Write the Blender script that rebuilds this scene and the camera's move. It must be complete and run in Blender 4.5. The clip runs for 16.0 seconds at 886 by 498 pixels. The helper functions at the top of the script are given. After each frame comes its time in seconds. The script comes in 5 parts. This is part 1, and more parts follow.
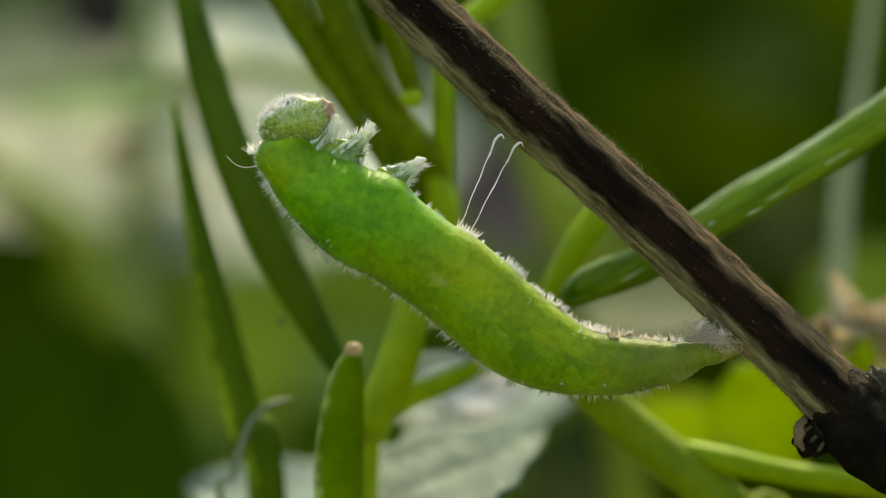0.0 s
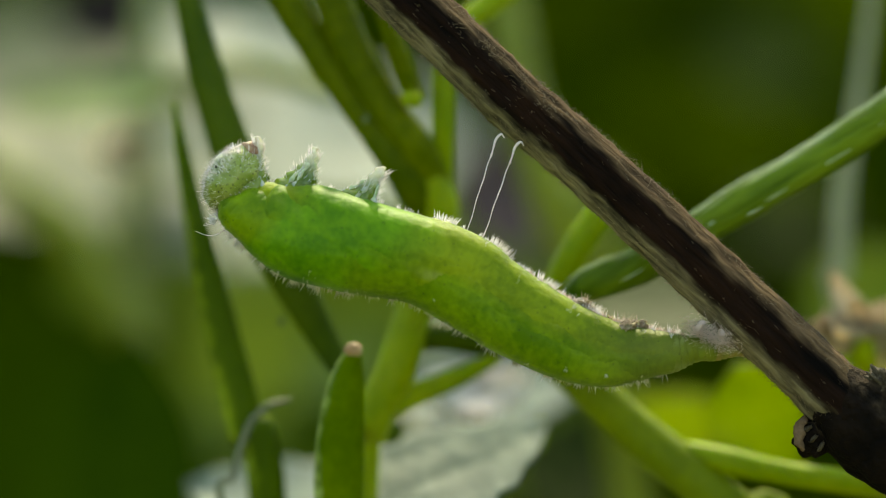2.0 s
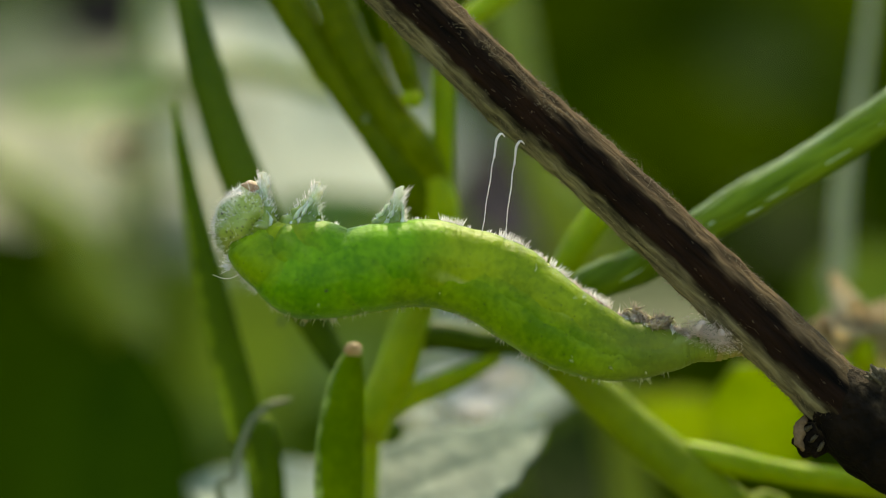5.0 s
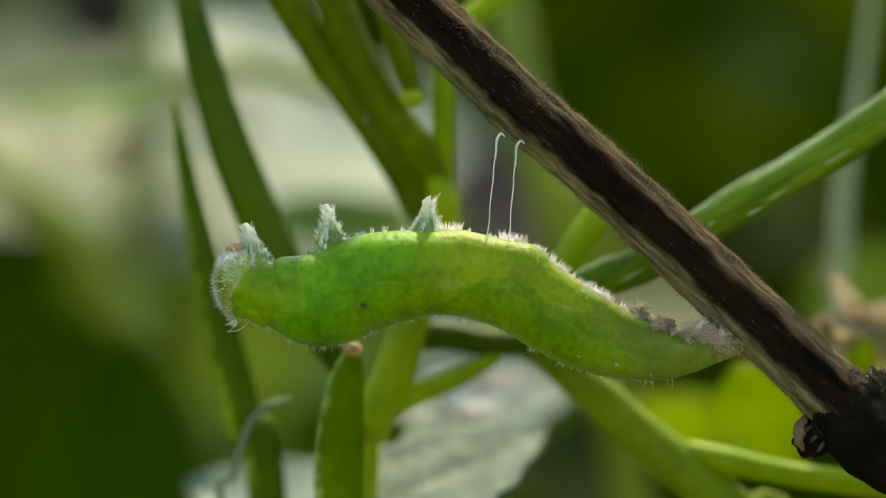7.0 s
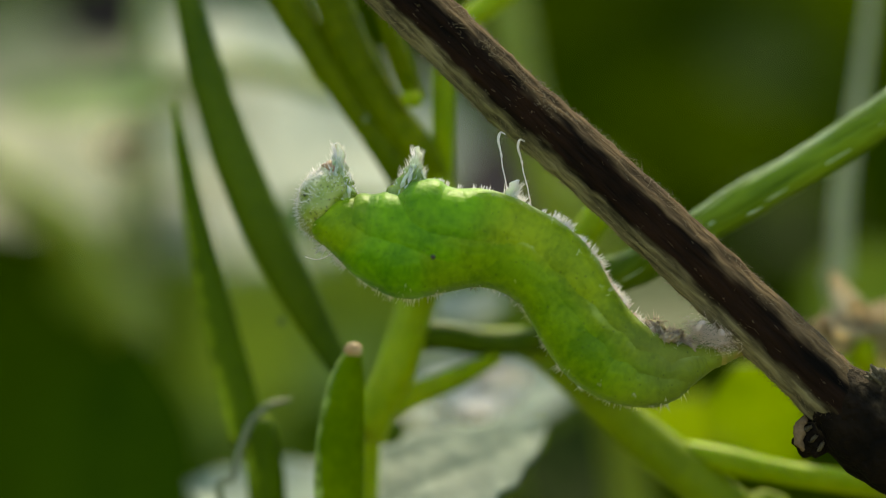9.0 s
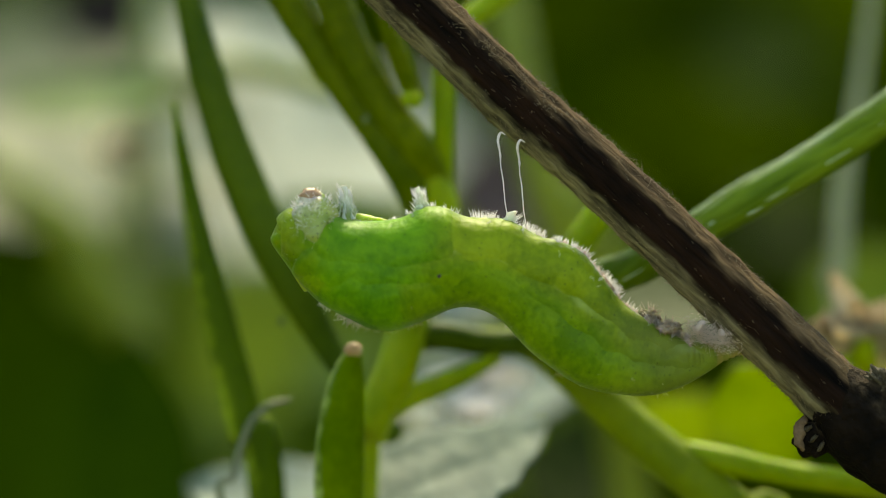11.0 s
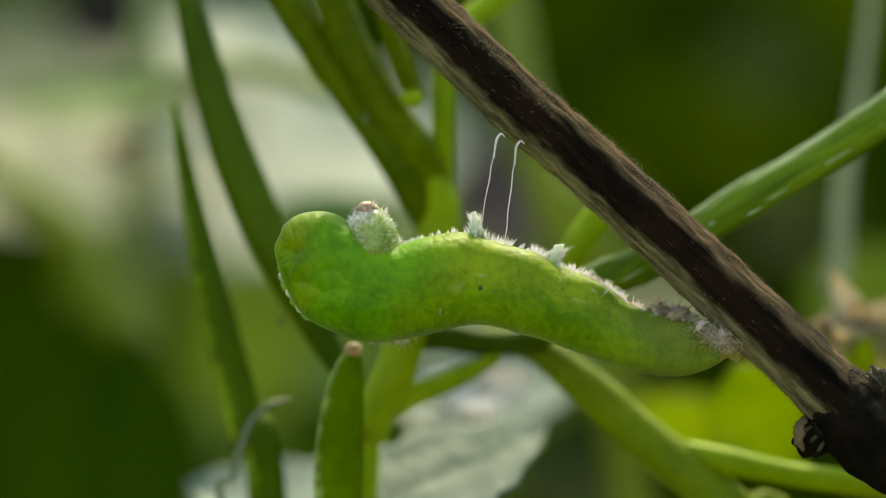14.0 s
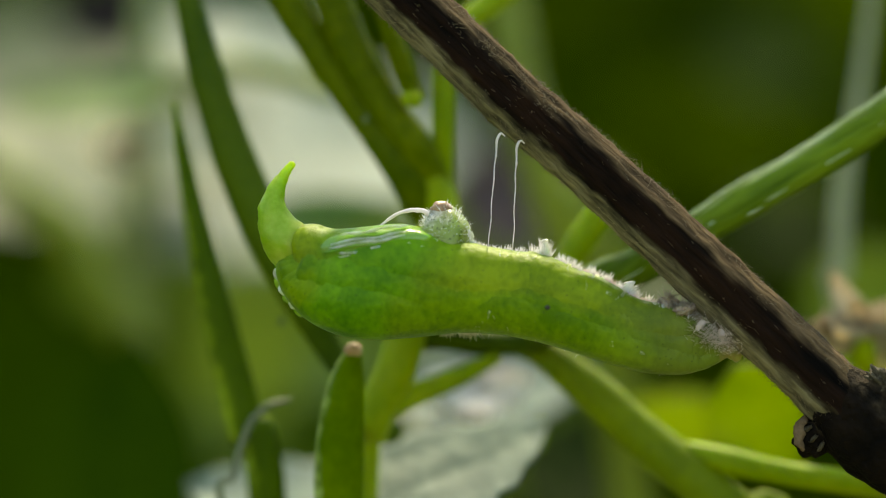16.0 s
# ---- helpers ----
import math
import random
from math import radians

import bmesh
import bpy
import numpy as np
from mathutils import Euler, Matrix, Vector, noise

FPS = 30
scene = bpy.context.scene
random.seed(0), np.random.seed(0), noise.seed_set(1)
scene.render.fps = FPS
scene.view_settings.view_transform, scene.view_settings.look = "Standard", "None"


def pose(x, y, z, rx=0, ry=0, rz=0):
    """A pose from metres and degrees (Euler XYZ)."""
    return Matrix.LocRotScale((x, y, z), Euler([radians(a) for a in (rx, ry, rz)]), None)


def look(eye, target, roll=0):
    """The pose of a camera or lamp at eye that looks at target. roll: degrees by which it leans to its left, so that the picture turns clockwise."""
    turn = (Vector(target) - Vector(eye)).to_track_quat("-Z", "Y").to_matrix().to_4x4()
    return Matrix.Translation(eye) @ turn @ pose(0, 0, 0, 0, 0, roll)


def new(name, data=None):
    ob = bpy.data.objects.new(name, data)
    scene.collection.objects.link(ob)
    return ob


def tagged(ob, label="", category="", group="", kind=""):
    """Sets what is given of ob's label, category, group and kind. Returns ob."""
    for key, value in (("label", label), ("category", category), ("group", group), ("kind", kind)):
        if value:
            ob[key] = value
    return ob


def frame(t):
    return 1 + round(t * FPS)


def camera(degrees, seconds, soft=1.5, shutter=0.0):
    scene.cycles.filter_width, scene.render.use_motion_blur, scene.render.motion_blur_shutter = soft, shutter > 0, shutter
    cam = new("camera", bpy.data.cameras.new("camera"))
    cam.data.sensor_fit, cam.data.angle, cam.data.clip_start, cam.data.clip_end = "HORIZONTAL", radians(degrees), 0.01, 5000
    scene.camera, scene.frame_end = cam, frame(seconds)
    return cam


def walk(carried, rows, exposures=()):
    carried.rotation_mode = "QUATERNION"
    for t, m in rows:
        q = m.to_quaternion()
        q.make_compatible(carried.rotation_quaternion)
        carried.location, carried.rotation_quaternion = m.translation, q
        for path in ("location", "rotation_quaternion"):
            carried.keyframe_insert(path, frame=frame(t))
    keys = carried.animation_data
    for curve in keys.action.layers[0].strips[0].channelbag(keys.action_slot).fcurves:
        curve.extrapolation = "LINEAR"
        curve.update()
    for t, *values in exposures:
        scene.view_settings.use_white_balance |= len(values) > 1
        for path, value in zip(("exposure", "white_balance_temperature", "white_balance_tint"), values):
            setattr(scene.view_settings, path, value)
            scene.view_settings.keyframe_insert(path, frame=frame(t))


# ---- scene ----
# Lengths in the scene's lists are millimetres (x, depth y, z); mm() turns them into metres.
cam = camera(18.03, 16.0, soft=0.95)
cam.data.dof.use_dof = True
cam.data.dof.focus_distance = 0.1445
cam.data.dof.aperture_fstop = 11.0
cam.data.dof.aperture_blades = 0
STAND = pose(0, -0.145, 0.25, 90, 0, 0)
walk(cam, [(0.0, STAND), (16.0, STAND)], exposures=[(0.0, 1.62, 9600, -5), (16.0, 1.62, 9600, -5)])

# ---- light ----
world = bpy.data.worlds.new("sky")
scene.world = world
world.use_nodes = True
wn = world.node_tree.nodes
sky = wn.new("ShaderNodeTexSky")
sky.sky_type, sky.sun_disc = "NISHITA", False
sky.sun_elevation, sky.sun_rotation = radians(56), radians(12)
wn["Background"].inputs["Strength"].default_value = 0.15
world.node_tree.links.new(sky.outputs[0], wn["Background"].inputs["Color"])
sun = new("sun", bpy.data.lights.new("sun", "SUN"))
sun.data.energy, sun.data.angle, sun.data.color = 1.6, radians(1.5), (1.0, 0.95, 0.86)
sun.matrix_world = look((0.22, 1.0, 1.75), (0, 0, 0.25))


# ---- materials ----
def nodes_of(m):
    m.use_nodes = True
    t = m.node_tree
    return t, t.nodes, t.links, t.nodes["Principled BSDF"]


def ramp(n, stops):
    r = n.new("ShaderNodeValToRGB")
    e = r.color_ramp.elements
    while len(e) < len(stops):
        e.new(0.5)
    for s, (p, c) in zip(e, stops):
        s.position, s.color = p, (*c, 1)
    return r


def surface(name, dark, light, rough=0.5, big=120, fine=900, bump=0.3, relief=0.0001, sss=0.0, sss_scale=0.001,
            through_light=0.0, stretch=(1, 1, 1), coat=0.0, sheen=0.0, spec=0.5, speck=None, stripe=None, second=None, flank_tones=(), turn=0.0, body=False):
    """A grown surface: two scales of colour, fine relief, and where wanted light that passes through, specks and a side stripe."""
    m = bpy.data.materials.new(name)
    t, n, l, b = nodes_of(m)
    co = n.new("ShaderNodeTexCoord")
    where = co.outputs["Object"]
    if body:
        rest = n.new("ShaderNodeAttribute")
        rest.attribute_name = "rest"
        where = rest.outputs["Vector"]
    info = n.new("ShaderNodeObjectInfo")
    mp = n.new("ShaderNodeMapping")
    mp.inputs["Scale"].default_value = stretch
    if turn:
        # lay the grain along a slanting stem
        mr0 = n.new("ShaderNodeMapping")
        mr0.inputs["Rotation"].default_value = (0, radians(turn), 0)
        l.new(where, mr0.inputs["Vector"])
        l.new(mr0.outputs[0], mp.inputs["Vector"])
    else:
        l.new(where, mp.inputs["Vector"])
    n1, n2 = n.new("ShaderNodeTexNoise"), n.new("ShaderNodeTexNoise")
    n1.noise_dimensions = "4D"
    n1.inputs["Scale"].default_value, n1.inputs["Detail"].default_value = big, 3
    n2.inputs["Scale"].default_value, n2.inputs["Detail"].default_value = fine, 4
    if not body:
        l.new(info.outputs["Random"], n1.inputs["W"])
    l.new(mp.outputs[0], n1.inputs["Vector"])
    l.new(mp.outputs[0], n2.inputs["Vector"])
    add = n.new("ShaderNodeMath")
    add.operation = "MULTIPLY_ADD"
    l.new(n2.outputs["Fac"], add.inputs[0])
    add.inputs[1].default_value = 0.45
    l.new(n1.outputs["Fac"], add.inputs[2])
    r = ramp(n, [(0.55, dark), (0.9, light)])
    l.new(add.outputs[0], r.inputs["Fac"])
    colour = r.outputs["Color"]
    amount = None
    if second:
        # a belt of the deeper colours between paler rear and front, with uneven edges
        r2 = ramp(n, [(0.55, second[0]), (0.9, second[1])])
        l.new(add.outputs[0], r2.inputs["Fac"])
        parts_of = n.new("ShaderNodeSeparateXYZ")
        l.new(where, parts_of.inputs[0])
        part_way = n.new("ShaderNodeMath")
        part_way.operation = "MULTIPLY_ADD"
        l.new(n1.outputs["Fac"], part_way.inputs[0])
        part_way.inputs[1].default_value = 0.006
        l.new(parts_of.outputs["X"], part_way.inputs[2])
        grade = n.new("ShaderNodeMapRange")
        grade.interpolation_type = "SMOOTHSTEP"
        grade.inputs[1].default_value, grade.inputs[2].default_value = 0.0205, 0.0245
        l.new(part_way.outputs[0], grade.inputs[0])
        fade = n.new("ShaderNodeMapRange")
        fade.interpolation_type = "SMOOTHSTEP"
        fade.inputs[1].default_value, fade.inputs[2].default_value = 0.0305, 0.0275
        l.new(part_way.outputs[0], fade.inputs[0])
        belt = n.new("ShaderNodeMath")
        belt.operation = "MULTIPLY"
        l.new(grade.outputs[0], belt.inputs[0])
        l.new(fade.outputs[0], belt.inputs[1])
        # the far side of the side line is the deeper green too
        low, deep = n.new("ShaderNodeMath"), n.new("ShaderNodeMapRange")
        low.operation = "MULTIPLY_ADD"
        l.new(n1.outputs["Fac"], low.inputs[0])
        low.inputs[1].default_value = 0.0012
        l.new(parts_of.outputs["Z"], low.inputs[2])
        deep.interpolation_type = "SMOOTHSTEP"
        deep.inputs[1].default_value, deep.inputs[2].default_value = 0.0011, 0.0003
        deep.inputs[3].default_value, deep.inputs[4].default_value = 0.0, 0.42
        l.new(low.outputs[0], deep.inputs[0])
        either = n.new("ShaderNodeMath")
        either.operation = "MAXIMUM"
        l.new(belt.outputs[0], either.inputs[0])
        l.new(deep.outputs[0], either.inputs[1])
        amount = either.outputs[0]
        mx = n.new("ShaderNodeMixRGB")
        l.new(amount, mx.inputs[0])
        l.new(r2.outputs["Color"], mx.inputs[1])
        l.new(colour, mx.inputs[2])
        colour = mx.outputs[0]
    if body:
        # dry, dull skin towards the tail
        sep0, dry, mx = n.new("ShaderNodeSeparateXYZ"), n.new("ShaderNodeMapRange"), n.new("ShaderNodeMixRGB")
        l.new(where, sep0.inputs[0])
        dry.interpolation_type = "SMOOTHSTEP"
        dry.inputs[1].default_value, dry.inputs[2].default_value = 0.0095, 0.003
        dry.inputs[3].default_value, dry.inputs[4].default_value = 0.0, 0.65
        l.new(sep0.outputs["X"], dry.inputs[0])
        l.new(dry.outputs[0], mx.inputs[0])
        l.new(colour, mx.inputs[1])
        mx.inputs[2].default_value = (0.11, 0.12, 0.025, 1)
        colour = mx.outputs[0]
    for way, low, high, tone in flank_tones:
        # a ragged paler flank: lit edges, lichen and waxy bloom put into the colour
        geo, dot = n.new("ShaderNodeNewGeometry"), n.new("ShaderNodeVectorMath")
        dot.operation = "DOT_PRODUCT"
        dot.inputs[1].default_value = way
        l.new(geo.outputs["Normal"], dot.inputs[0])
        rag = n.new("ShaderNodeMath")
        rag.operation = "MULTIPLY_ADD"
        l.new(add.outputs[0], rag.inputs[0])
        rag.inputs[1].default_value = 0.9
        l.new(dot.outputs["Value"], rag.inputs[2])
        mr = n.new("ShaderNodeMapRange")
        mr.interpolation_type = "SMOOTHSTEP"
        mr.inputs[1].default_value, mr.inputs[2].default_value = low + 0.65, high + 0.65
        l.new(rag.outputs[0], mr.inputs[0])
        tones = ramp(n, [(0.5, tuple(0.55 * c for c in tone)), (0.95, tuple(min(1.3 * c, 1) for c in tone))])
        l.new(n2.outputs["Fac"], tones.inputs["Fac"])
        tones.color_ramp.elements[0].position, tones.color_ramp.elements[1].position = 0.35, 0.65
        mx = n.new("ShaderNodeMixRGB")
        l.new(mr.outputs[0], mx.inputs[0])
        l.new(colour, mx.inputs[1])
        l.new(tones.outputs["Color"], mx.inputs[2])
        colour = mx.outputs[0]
    if stripe:
        sep = n.new("ShaderNodeSeparateXYZ")
        l.new(where, sep.inputs[0])
        off = n.new("ShaderNodeMath")
        off.operation = "SUBTRACT"
        if body:
            wander = n.new("ShaderNodeMath")
            wander.operation = "MULTIPLY_ADD"
            l.new(n1.outputs["Fac"], wander.inputs[0])
            wander.inputs[1].default_value = 0.0012
            l.new(sep.outputs["Z"], wander.inputs[2])
            l.new(wander.outputs[0], off.inputs[0])
        else:
            l.new(sep.outputs["Z"], off.inputs[0])
        off.inputs[1].default_value = stripe[0]
        ab = n.new("ShaderNodeMath")
        ab.operation = "ABSOLUTE"
        l.new(off.outputs[0], ab.inputs[0])
        mr = n.new("ShaderNodeMapRange")
        mr.interpolation_type = "SMOOTHSTEP"
        mr.inputs[1].default_value, mr.inputs[2].default_value = stripe[1], 0.0
        mr.inputs[3].default_value, mr.inputs[4].default_value = 0.0, stripe[2]
        l.new(ab.outputs[0], mr.inputs[0])
        mx = n.new("ShaderNodeMixRGB")
        mx.inputs[2].default_value = (*stripe[3], 1)
        if body:
            # worn away in places
            worn, keep = n.new("ShaderNodeMapRange"), n.new("ShaderNodeMath")
            worn.inputs[1].default_value, worn.inputs[2].default_value = 0.42, 0.6
            l.new(n1.outputs["Fac"], worn.inputs[0])
            keep.operation = "MULTIPLY"
            l.new(worn.outputs[0], keep.inputs[0])
            l.new(mr.outputs[0], keep.inputs[1])
            mr = keep
        if amount:
            inv = n.new("ShaderNodeMath")
            inv.operation = "SUBTRACT"
            inv.inputs[0].default_value = 1.0
            l.new(amount, inv.inputs[1])
            mul = n.new("ShaderNodeMath")
            mul.operation = "MULTIPLY"
            l.new(inv.outputs[0], mul.inputs[0])
            l.new(mr.outputs[0], mul.inputs[1])
            l.new(mul.outputs[0], mx.inputs[0])
        else:
            l.new(mr.outputs[0], mx.inputs[0])
        l.new(colour, mx.inputs[1])
        colour = mx.outputs[0]
    if speck:
        vo = n.new("ShaderNodeTexVoronoi")
        vo.inputs["Scale"].default_value = speck[0]
        shift = n.new("ShaderNodeVectorMath")
        shift.operation = "ADD"
        l.new(where, shift.inputs[0])
        if not body:
            l.new(info.outputs["Random"], shift.inputs[1])
        l.new(shift.outputs[0], vo.inputs["Vector"])
        mr = n.new("ShaderNodeMapRange")
        mr.inputs[1].default_value, mr.inputs[2].default_value = speck[1] * 1.6, speck[1]
        mr.inputs[3].default_value, mr.inputs[4].default_value = 0.0, speck[2]
        l.new(vo.outputs["Distance"], mr.inputs[0])
        mx = n.new("ShaderNodeMixRGB")
        mx.inputs[2].default_value = (0.02, 0.025, 0.01, 1)
        l.new(mr.outputs[0], mx.inputs[0])
        l.new(colour, mx.inputs[1])
        colour = mx.outputs[0]
    l.new(colour, b.inputs["Base Color"])
    b.inputs["Roughness"].default_value = rough
    b.inputs["Specular IOR Level"].default_value = spec
    b.inputs["Coat Weight"].default_value = coat
    b.inputs["Sheen Weight"].default_value = sheen
    b.inputs["Sheen Tint"].default_value = (0.8, 1.0, 0.55, 1)
    b.inputs["Sheen Roughness"].default_value = 0.35
    if sss:
        b.inputs["Subsurface Weight"].default_value = sss
        b.inputs["Subsurface Radius"].default_value = (0.7, 1.0, 0.25)
        b.inputs["Subsurface Scale"].default_value = sss_scale
    bp = n.new("ShaderNodeBump")
    bp.inputs["Strength"].default_value, bp.inputs["Distance"].default_value = bump, relief
    l.new(n2.outputs["Fac"], bp.inputs["Height"])
    l.new(bp.outputs[0], b.inputs["Normal"])
    if through_light:
        tr, mixs = n.new("ShaderNodeBsdfTranslucent"), n.new("ShaderNodeMixShader")
        l.new(colour, tr.inputs["Color"])
        mixs.inputs[0].default_value = through_light
        out = n["Material Output"]
        l.new(b.outputs[0], mixs.inputs[1])
        l.new(tr.outputs[0], mixs.inputs[2])
        l.new(mixs.outputs[0], out.inputs["Surface"])
    return m


FLESH = surface("flesh", (0.042, 0.148, 0.0012), (0.145, 0.32, 0.008), 0.5, 300, 2500, 0.6, 0.00012, 0.15, 0.0003, sheen=0.15, spec=0.15, body=True,
                stripe=(0.0013, 0.0004, 0.5, (0.36, 0.42, 0.18)), speck=(2500, 0.08, 0.65), second=((0.086, 0.145, 0.0015), (0.23, 0.305, 0.01)))
MEMBRANE = surface("membrane", (0.45, 0.54, 0.34), (0.8, 0.85, 0.74), 0.12, 900, 4000, 0.4, 0.00005, 0.4, 0.0004, coat=0.8, through_light=0.3)
WING = surface("wing_case", (0.085, 0.23, 0.008), (0.27, 0.45, 0.06), 0.22, 300, 1500, 0.6, 0.0001, 0.6, 0.0006, coat=0.4, stretch=(0.25, 1, 2.5))
HORN_GREEN = surface("horn_green", (0.27, 0.43, 0.025), (0.48, 0.6, 0.1), 0.4, 300, 2500, 0.3, 0.00005, 0.9, 0.002, through_light=0.25, spec=0.3)
TAIL_TIP = surface("tail_tip", (0.17, 0.19, 0.03), (0.32, 0.22, 0.07), 0.45, 700, 3000, 0.3, 0.00006, 0.6, 0.001)
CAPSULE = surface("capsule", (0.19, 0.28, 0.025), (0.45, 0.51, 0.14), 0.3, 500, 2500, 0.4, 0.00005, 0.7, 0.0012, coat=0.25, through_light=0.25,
                  flank_tones=(((-0.5, -0.2, 0.84), 0.45, 1.1, (0.74, 0.66, 0.58)),), speck=(5200, 0.17, 0.9))
LEG_SKIN = surface("leg_skin", (0.11, 0.2, 0.004), (0.3, 0.4, 0.06), 0.14, 900, 4500, 0.5, 0.00008, 0.5, 0.001, coat=0.7, through_light=0.35,
                   stripe=(0.0017, 0.0014, 0.9, (0.84, 0.8, 0.76)))
PROLEG_SKIN = surface("proleg_skin", (0.26, 0.38, 0.03), (0.42, 0.5, 0.1), 0.35, 600, 3000, 0.6, 0.0001, 0.7, 0.0012)
OLD_SKIN = surface("old_skin", (0.2, 0.13, 0.09), (0.46, 0.35, 0.27), 0.6, 900, 3500, 0.8, 0.0002, 0.3, 0.0005)
MOUTH = surface("mouth", (0.3, 0.16, 0.09), (0.6, 0.42, 0.3), 0.4, 900, 3500, 0.5, 0.0001, 0.2, 0.0005)
HAIR = surface("hair", (0.94, 0.9, 0.9), (0.99, 0.97, 0.97), 0.15, 300, 2000, 0.0, 0.00001, through_light=0.6)
HAIR_PINK = surface("pinkish_hair", (0.648, 0.492, 0.449), (0.95, 0.827, 0.781), 0.4, 300, 2000, 0.0, 0.00001, through_light=0.5)
HAIR_DULL = surface("dull_hair", (0.36, 0.27, 0.21), (0.64, 0.54, 0.46), 0.5, 300, 2000, 0.0, 0.00001, through_light=0.5)
SILK = surface("silk", (0.86, 0.76, 0.8), (0.98, 0.9, 0.93), 0.25, 300, 2000, 0.0, 0.00001, through_light=0.4)
SPOT = surface("spot", (0.01, 0.012, 0.008), (0.02, 0.02, 0.01), 0.5)
# sunlit upper edge and shaded middle are in the colour; lower edge is lichened
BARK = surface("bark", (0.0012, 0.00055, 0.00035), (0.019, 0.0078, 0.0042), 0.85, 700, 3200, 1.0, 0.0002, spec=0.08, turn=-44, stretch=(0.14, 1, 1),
               flank_tones=(((-0.69, -0.1, -0.71), 0.45, 1.0, (0.19, 0.16, 0.1)), ((0.69, -0.1, 0.71), 0.3, 1.0, (0.13, 0.082, 0.042))))
SCAR = surface("scar", (0.018, 0.0108, 0.006), (0.12, 0.096, 0.06), 0.8, 900, 3500, 1.0, 0.0003, spec=0.25)
# the knot's sunlit upper side is put into its colour as well
NODE_BARK = surface("node_bark", (0.00147, 0.00098, 0.000735), (0.0108, 0.00637, 0.00392), 0.85, 400, 1800, 1.0, 0.0005, spec=0.08,
                    flank_tones=(((0.69, -0.1, 0.71), 0.3, 1.0, (0.05, 0.034, 0.02)),))
DOWN = surface("down", (0.14, 0.1, 0.06), (0.3, 0.24, 0.16), 0.7, 500, 2000, 0.0, 0.00001, through_light=0.4)
POD = surface("pod", (0.0522, 0.0828, 0.00123), (0.123, 0.153, 0.00307), 0.5, 150, 1200, 0.4, 0.0001, 0.3, 0.001, spec=0.07)
# the highlight along the left edge is painted as a paler flank
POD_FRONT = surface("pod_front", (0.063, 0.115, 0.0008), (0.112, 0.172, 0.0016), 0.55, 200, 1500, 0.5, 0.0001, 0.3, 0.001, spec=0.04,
                    flank_tones=(((-0.95, -0.1, 0.3), 0.6, 1.05, (0.26, 0.33, 0.1)),))
# rim light down the left side is put into the colour
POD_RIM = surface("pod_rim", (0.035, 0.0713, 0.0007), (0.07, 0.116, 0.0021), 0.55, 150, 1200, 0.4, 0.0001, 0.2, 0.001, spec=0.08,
                  flank_tones=(((-0.95, -0.1, -0.2), 0.3, 0.9, (0.2, 0.27, 0.02)),))
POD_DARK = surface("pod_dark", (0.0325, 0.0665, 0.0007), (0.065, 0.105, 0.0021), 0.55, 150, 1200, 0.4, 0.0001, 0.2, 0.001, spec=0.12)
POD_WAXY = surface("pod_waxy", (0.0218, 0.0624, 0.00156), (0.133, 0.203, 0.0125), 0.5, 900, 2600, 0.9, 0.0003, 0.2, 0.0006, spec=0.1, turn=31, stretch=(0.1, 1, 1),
                   flank_tones=(((-0.5, -0.1, 0.86), 0.8, 1.15, (0.24, 0.3, 0.2)),))
STEM = surface("stem", (0.18, 0.253, 0.00714), (0.289, 0.359, 0.0143), 0.5, 150, 1200, 0.4, 0.0001, 0.6, 0.0014, spec=0.12)
STEM_MID = surface("stem_mid", (0.096, 0.14, 0.0048), (0.176, 0.232, 0.0096), 0.5, 150, 1200, 0.4, 0.0001, 0.4, 0.0012, spec=0.1)
STEM_OLIVE = surface("stem_olive", (0.128, 0.169, 0.0045), (0.203, 0.244, 0.0112), 0.5, 100, 900, 0.4, 0.0001, 0.2, 0.001)
STALK_PALE = surface("stalk_pale", (0.247, 0.26, 0.163), (0.358, 0.364, 0.234), 0.7, 100, 900, 0.4, 0.0001, 0.2, 0.001, spec=0.1)
LEAF_PALE = surface("leaf_pale", (0.141, 0.193, 0.144), (0.336, 0.405, 0.33), 0.5, 90, 700, 0.6, 0.0003, through_light=0.3)
LEAF_DOWNY = surface("leaf_downy", (0.166, 0.216, 0.181), (0.332, 0.402, 0.33), 0.6, 130, 900, 0.6, 0.0003, through_light=0.25, spec=0.3)
LEAF_DULL = surface("leaf_dull", (0.05, 0.075, 0.018), (0.1, 0.13, 0.04), 0.6, 90, 700, 0.6, 0.0003, through_light=0.3, spec=0.2)
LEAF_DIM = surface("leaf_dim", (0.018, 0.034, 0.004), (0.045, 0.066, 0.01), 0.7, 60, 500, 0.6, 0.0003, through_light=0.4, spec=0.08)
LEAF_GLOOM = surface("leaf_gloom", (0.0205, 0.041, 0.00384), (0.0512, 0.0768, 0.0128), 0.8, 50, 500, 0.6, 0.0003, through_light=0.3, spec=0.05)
# leaf green with shade put into the colour
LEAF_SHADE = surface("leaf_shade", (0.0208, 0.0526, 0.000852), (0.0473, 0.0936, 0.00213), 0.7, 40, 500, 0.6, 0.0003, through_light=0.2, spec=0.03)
LITTER_DARK = surface("litter_dark", (0.012, 0.009, 0.01), (0.035, 0.026, 0.028), 0.9, 60, 500, 0.6, 0.0005, spec=0.1)
CREAM = surface("cream_stalk", (0.17, 0.2, 0.06), (0.29, 0.32, 0.14), 0.6, 90, 700, 0.5, 0.0003, 0.3, 0.002)
LEAF_GREY = surface("leaf_grey", (0.0806, 0.108, 0.0377), (0.161, 0.199, 0.0916), 0.5, 90, 700, 0.6, 0.0003, through_light=0.3)
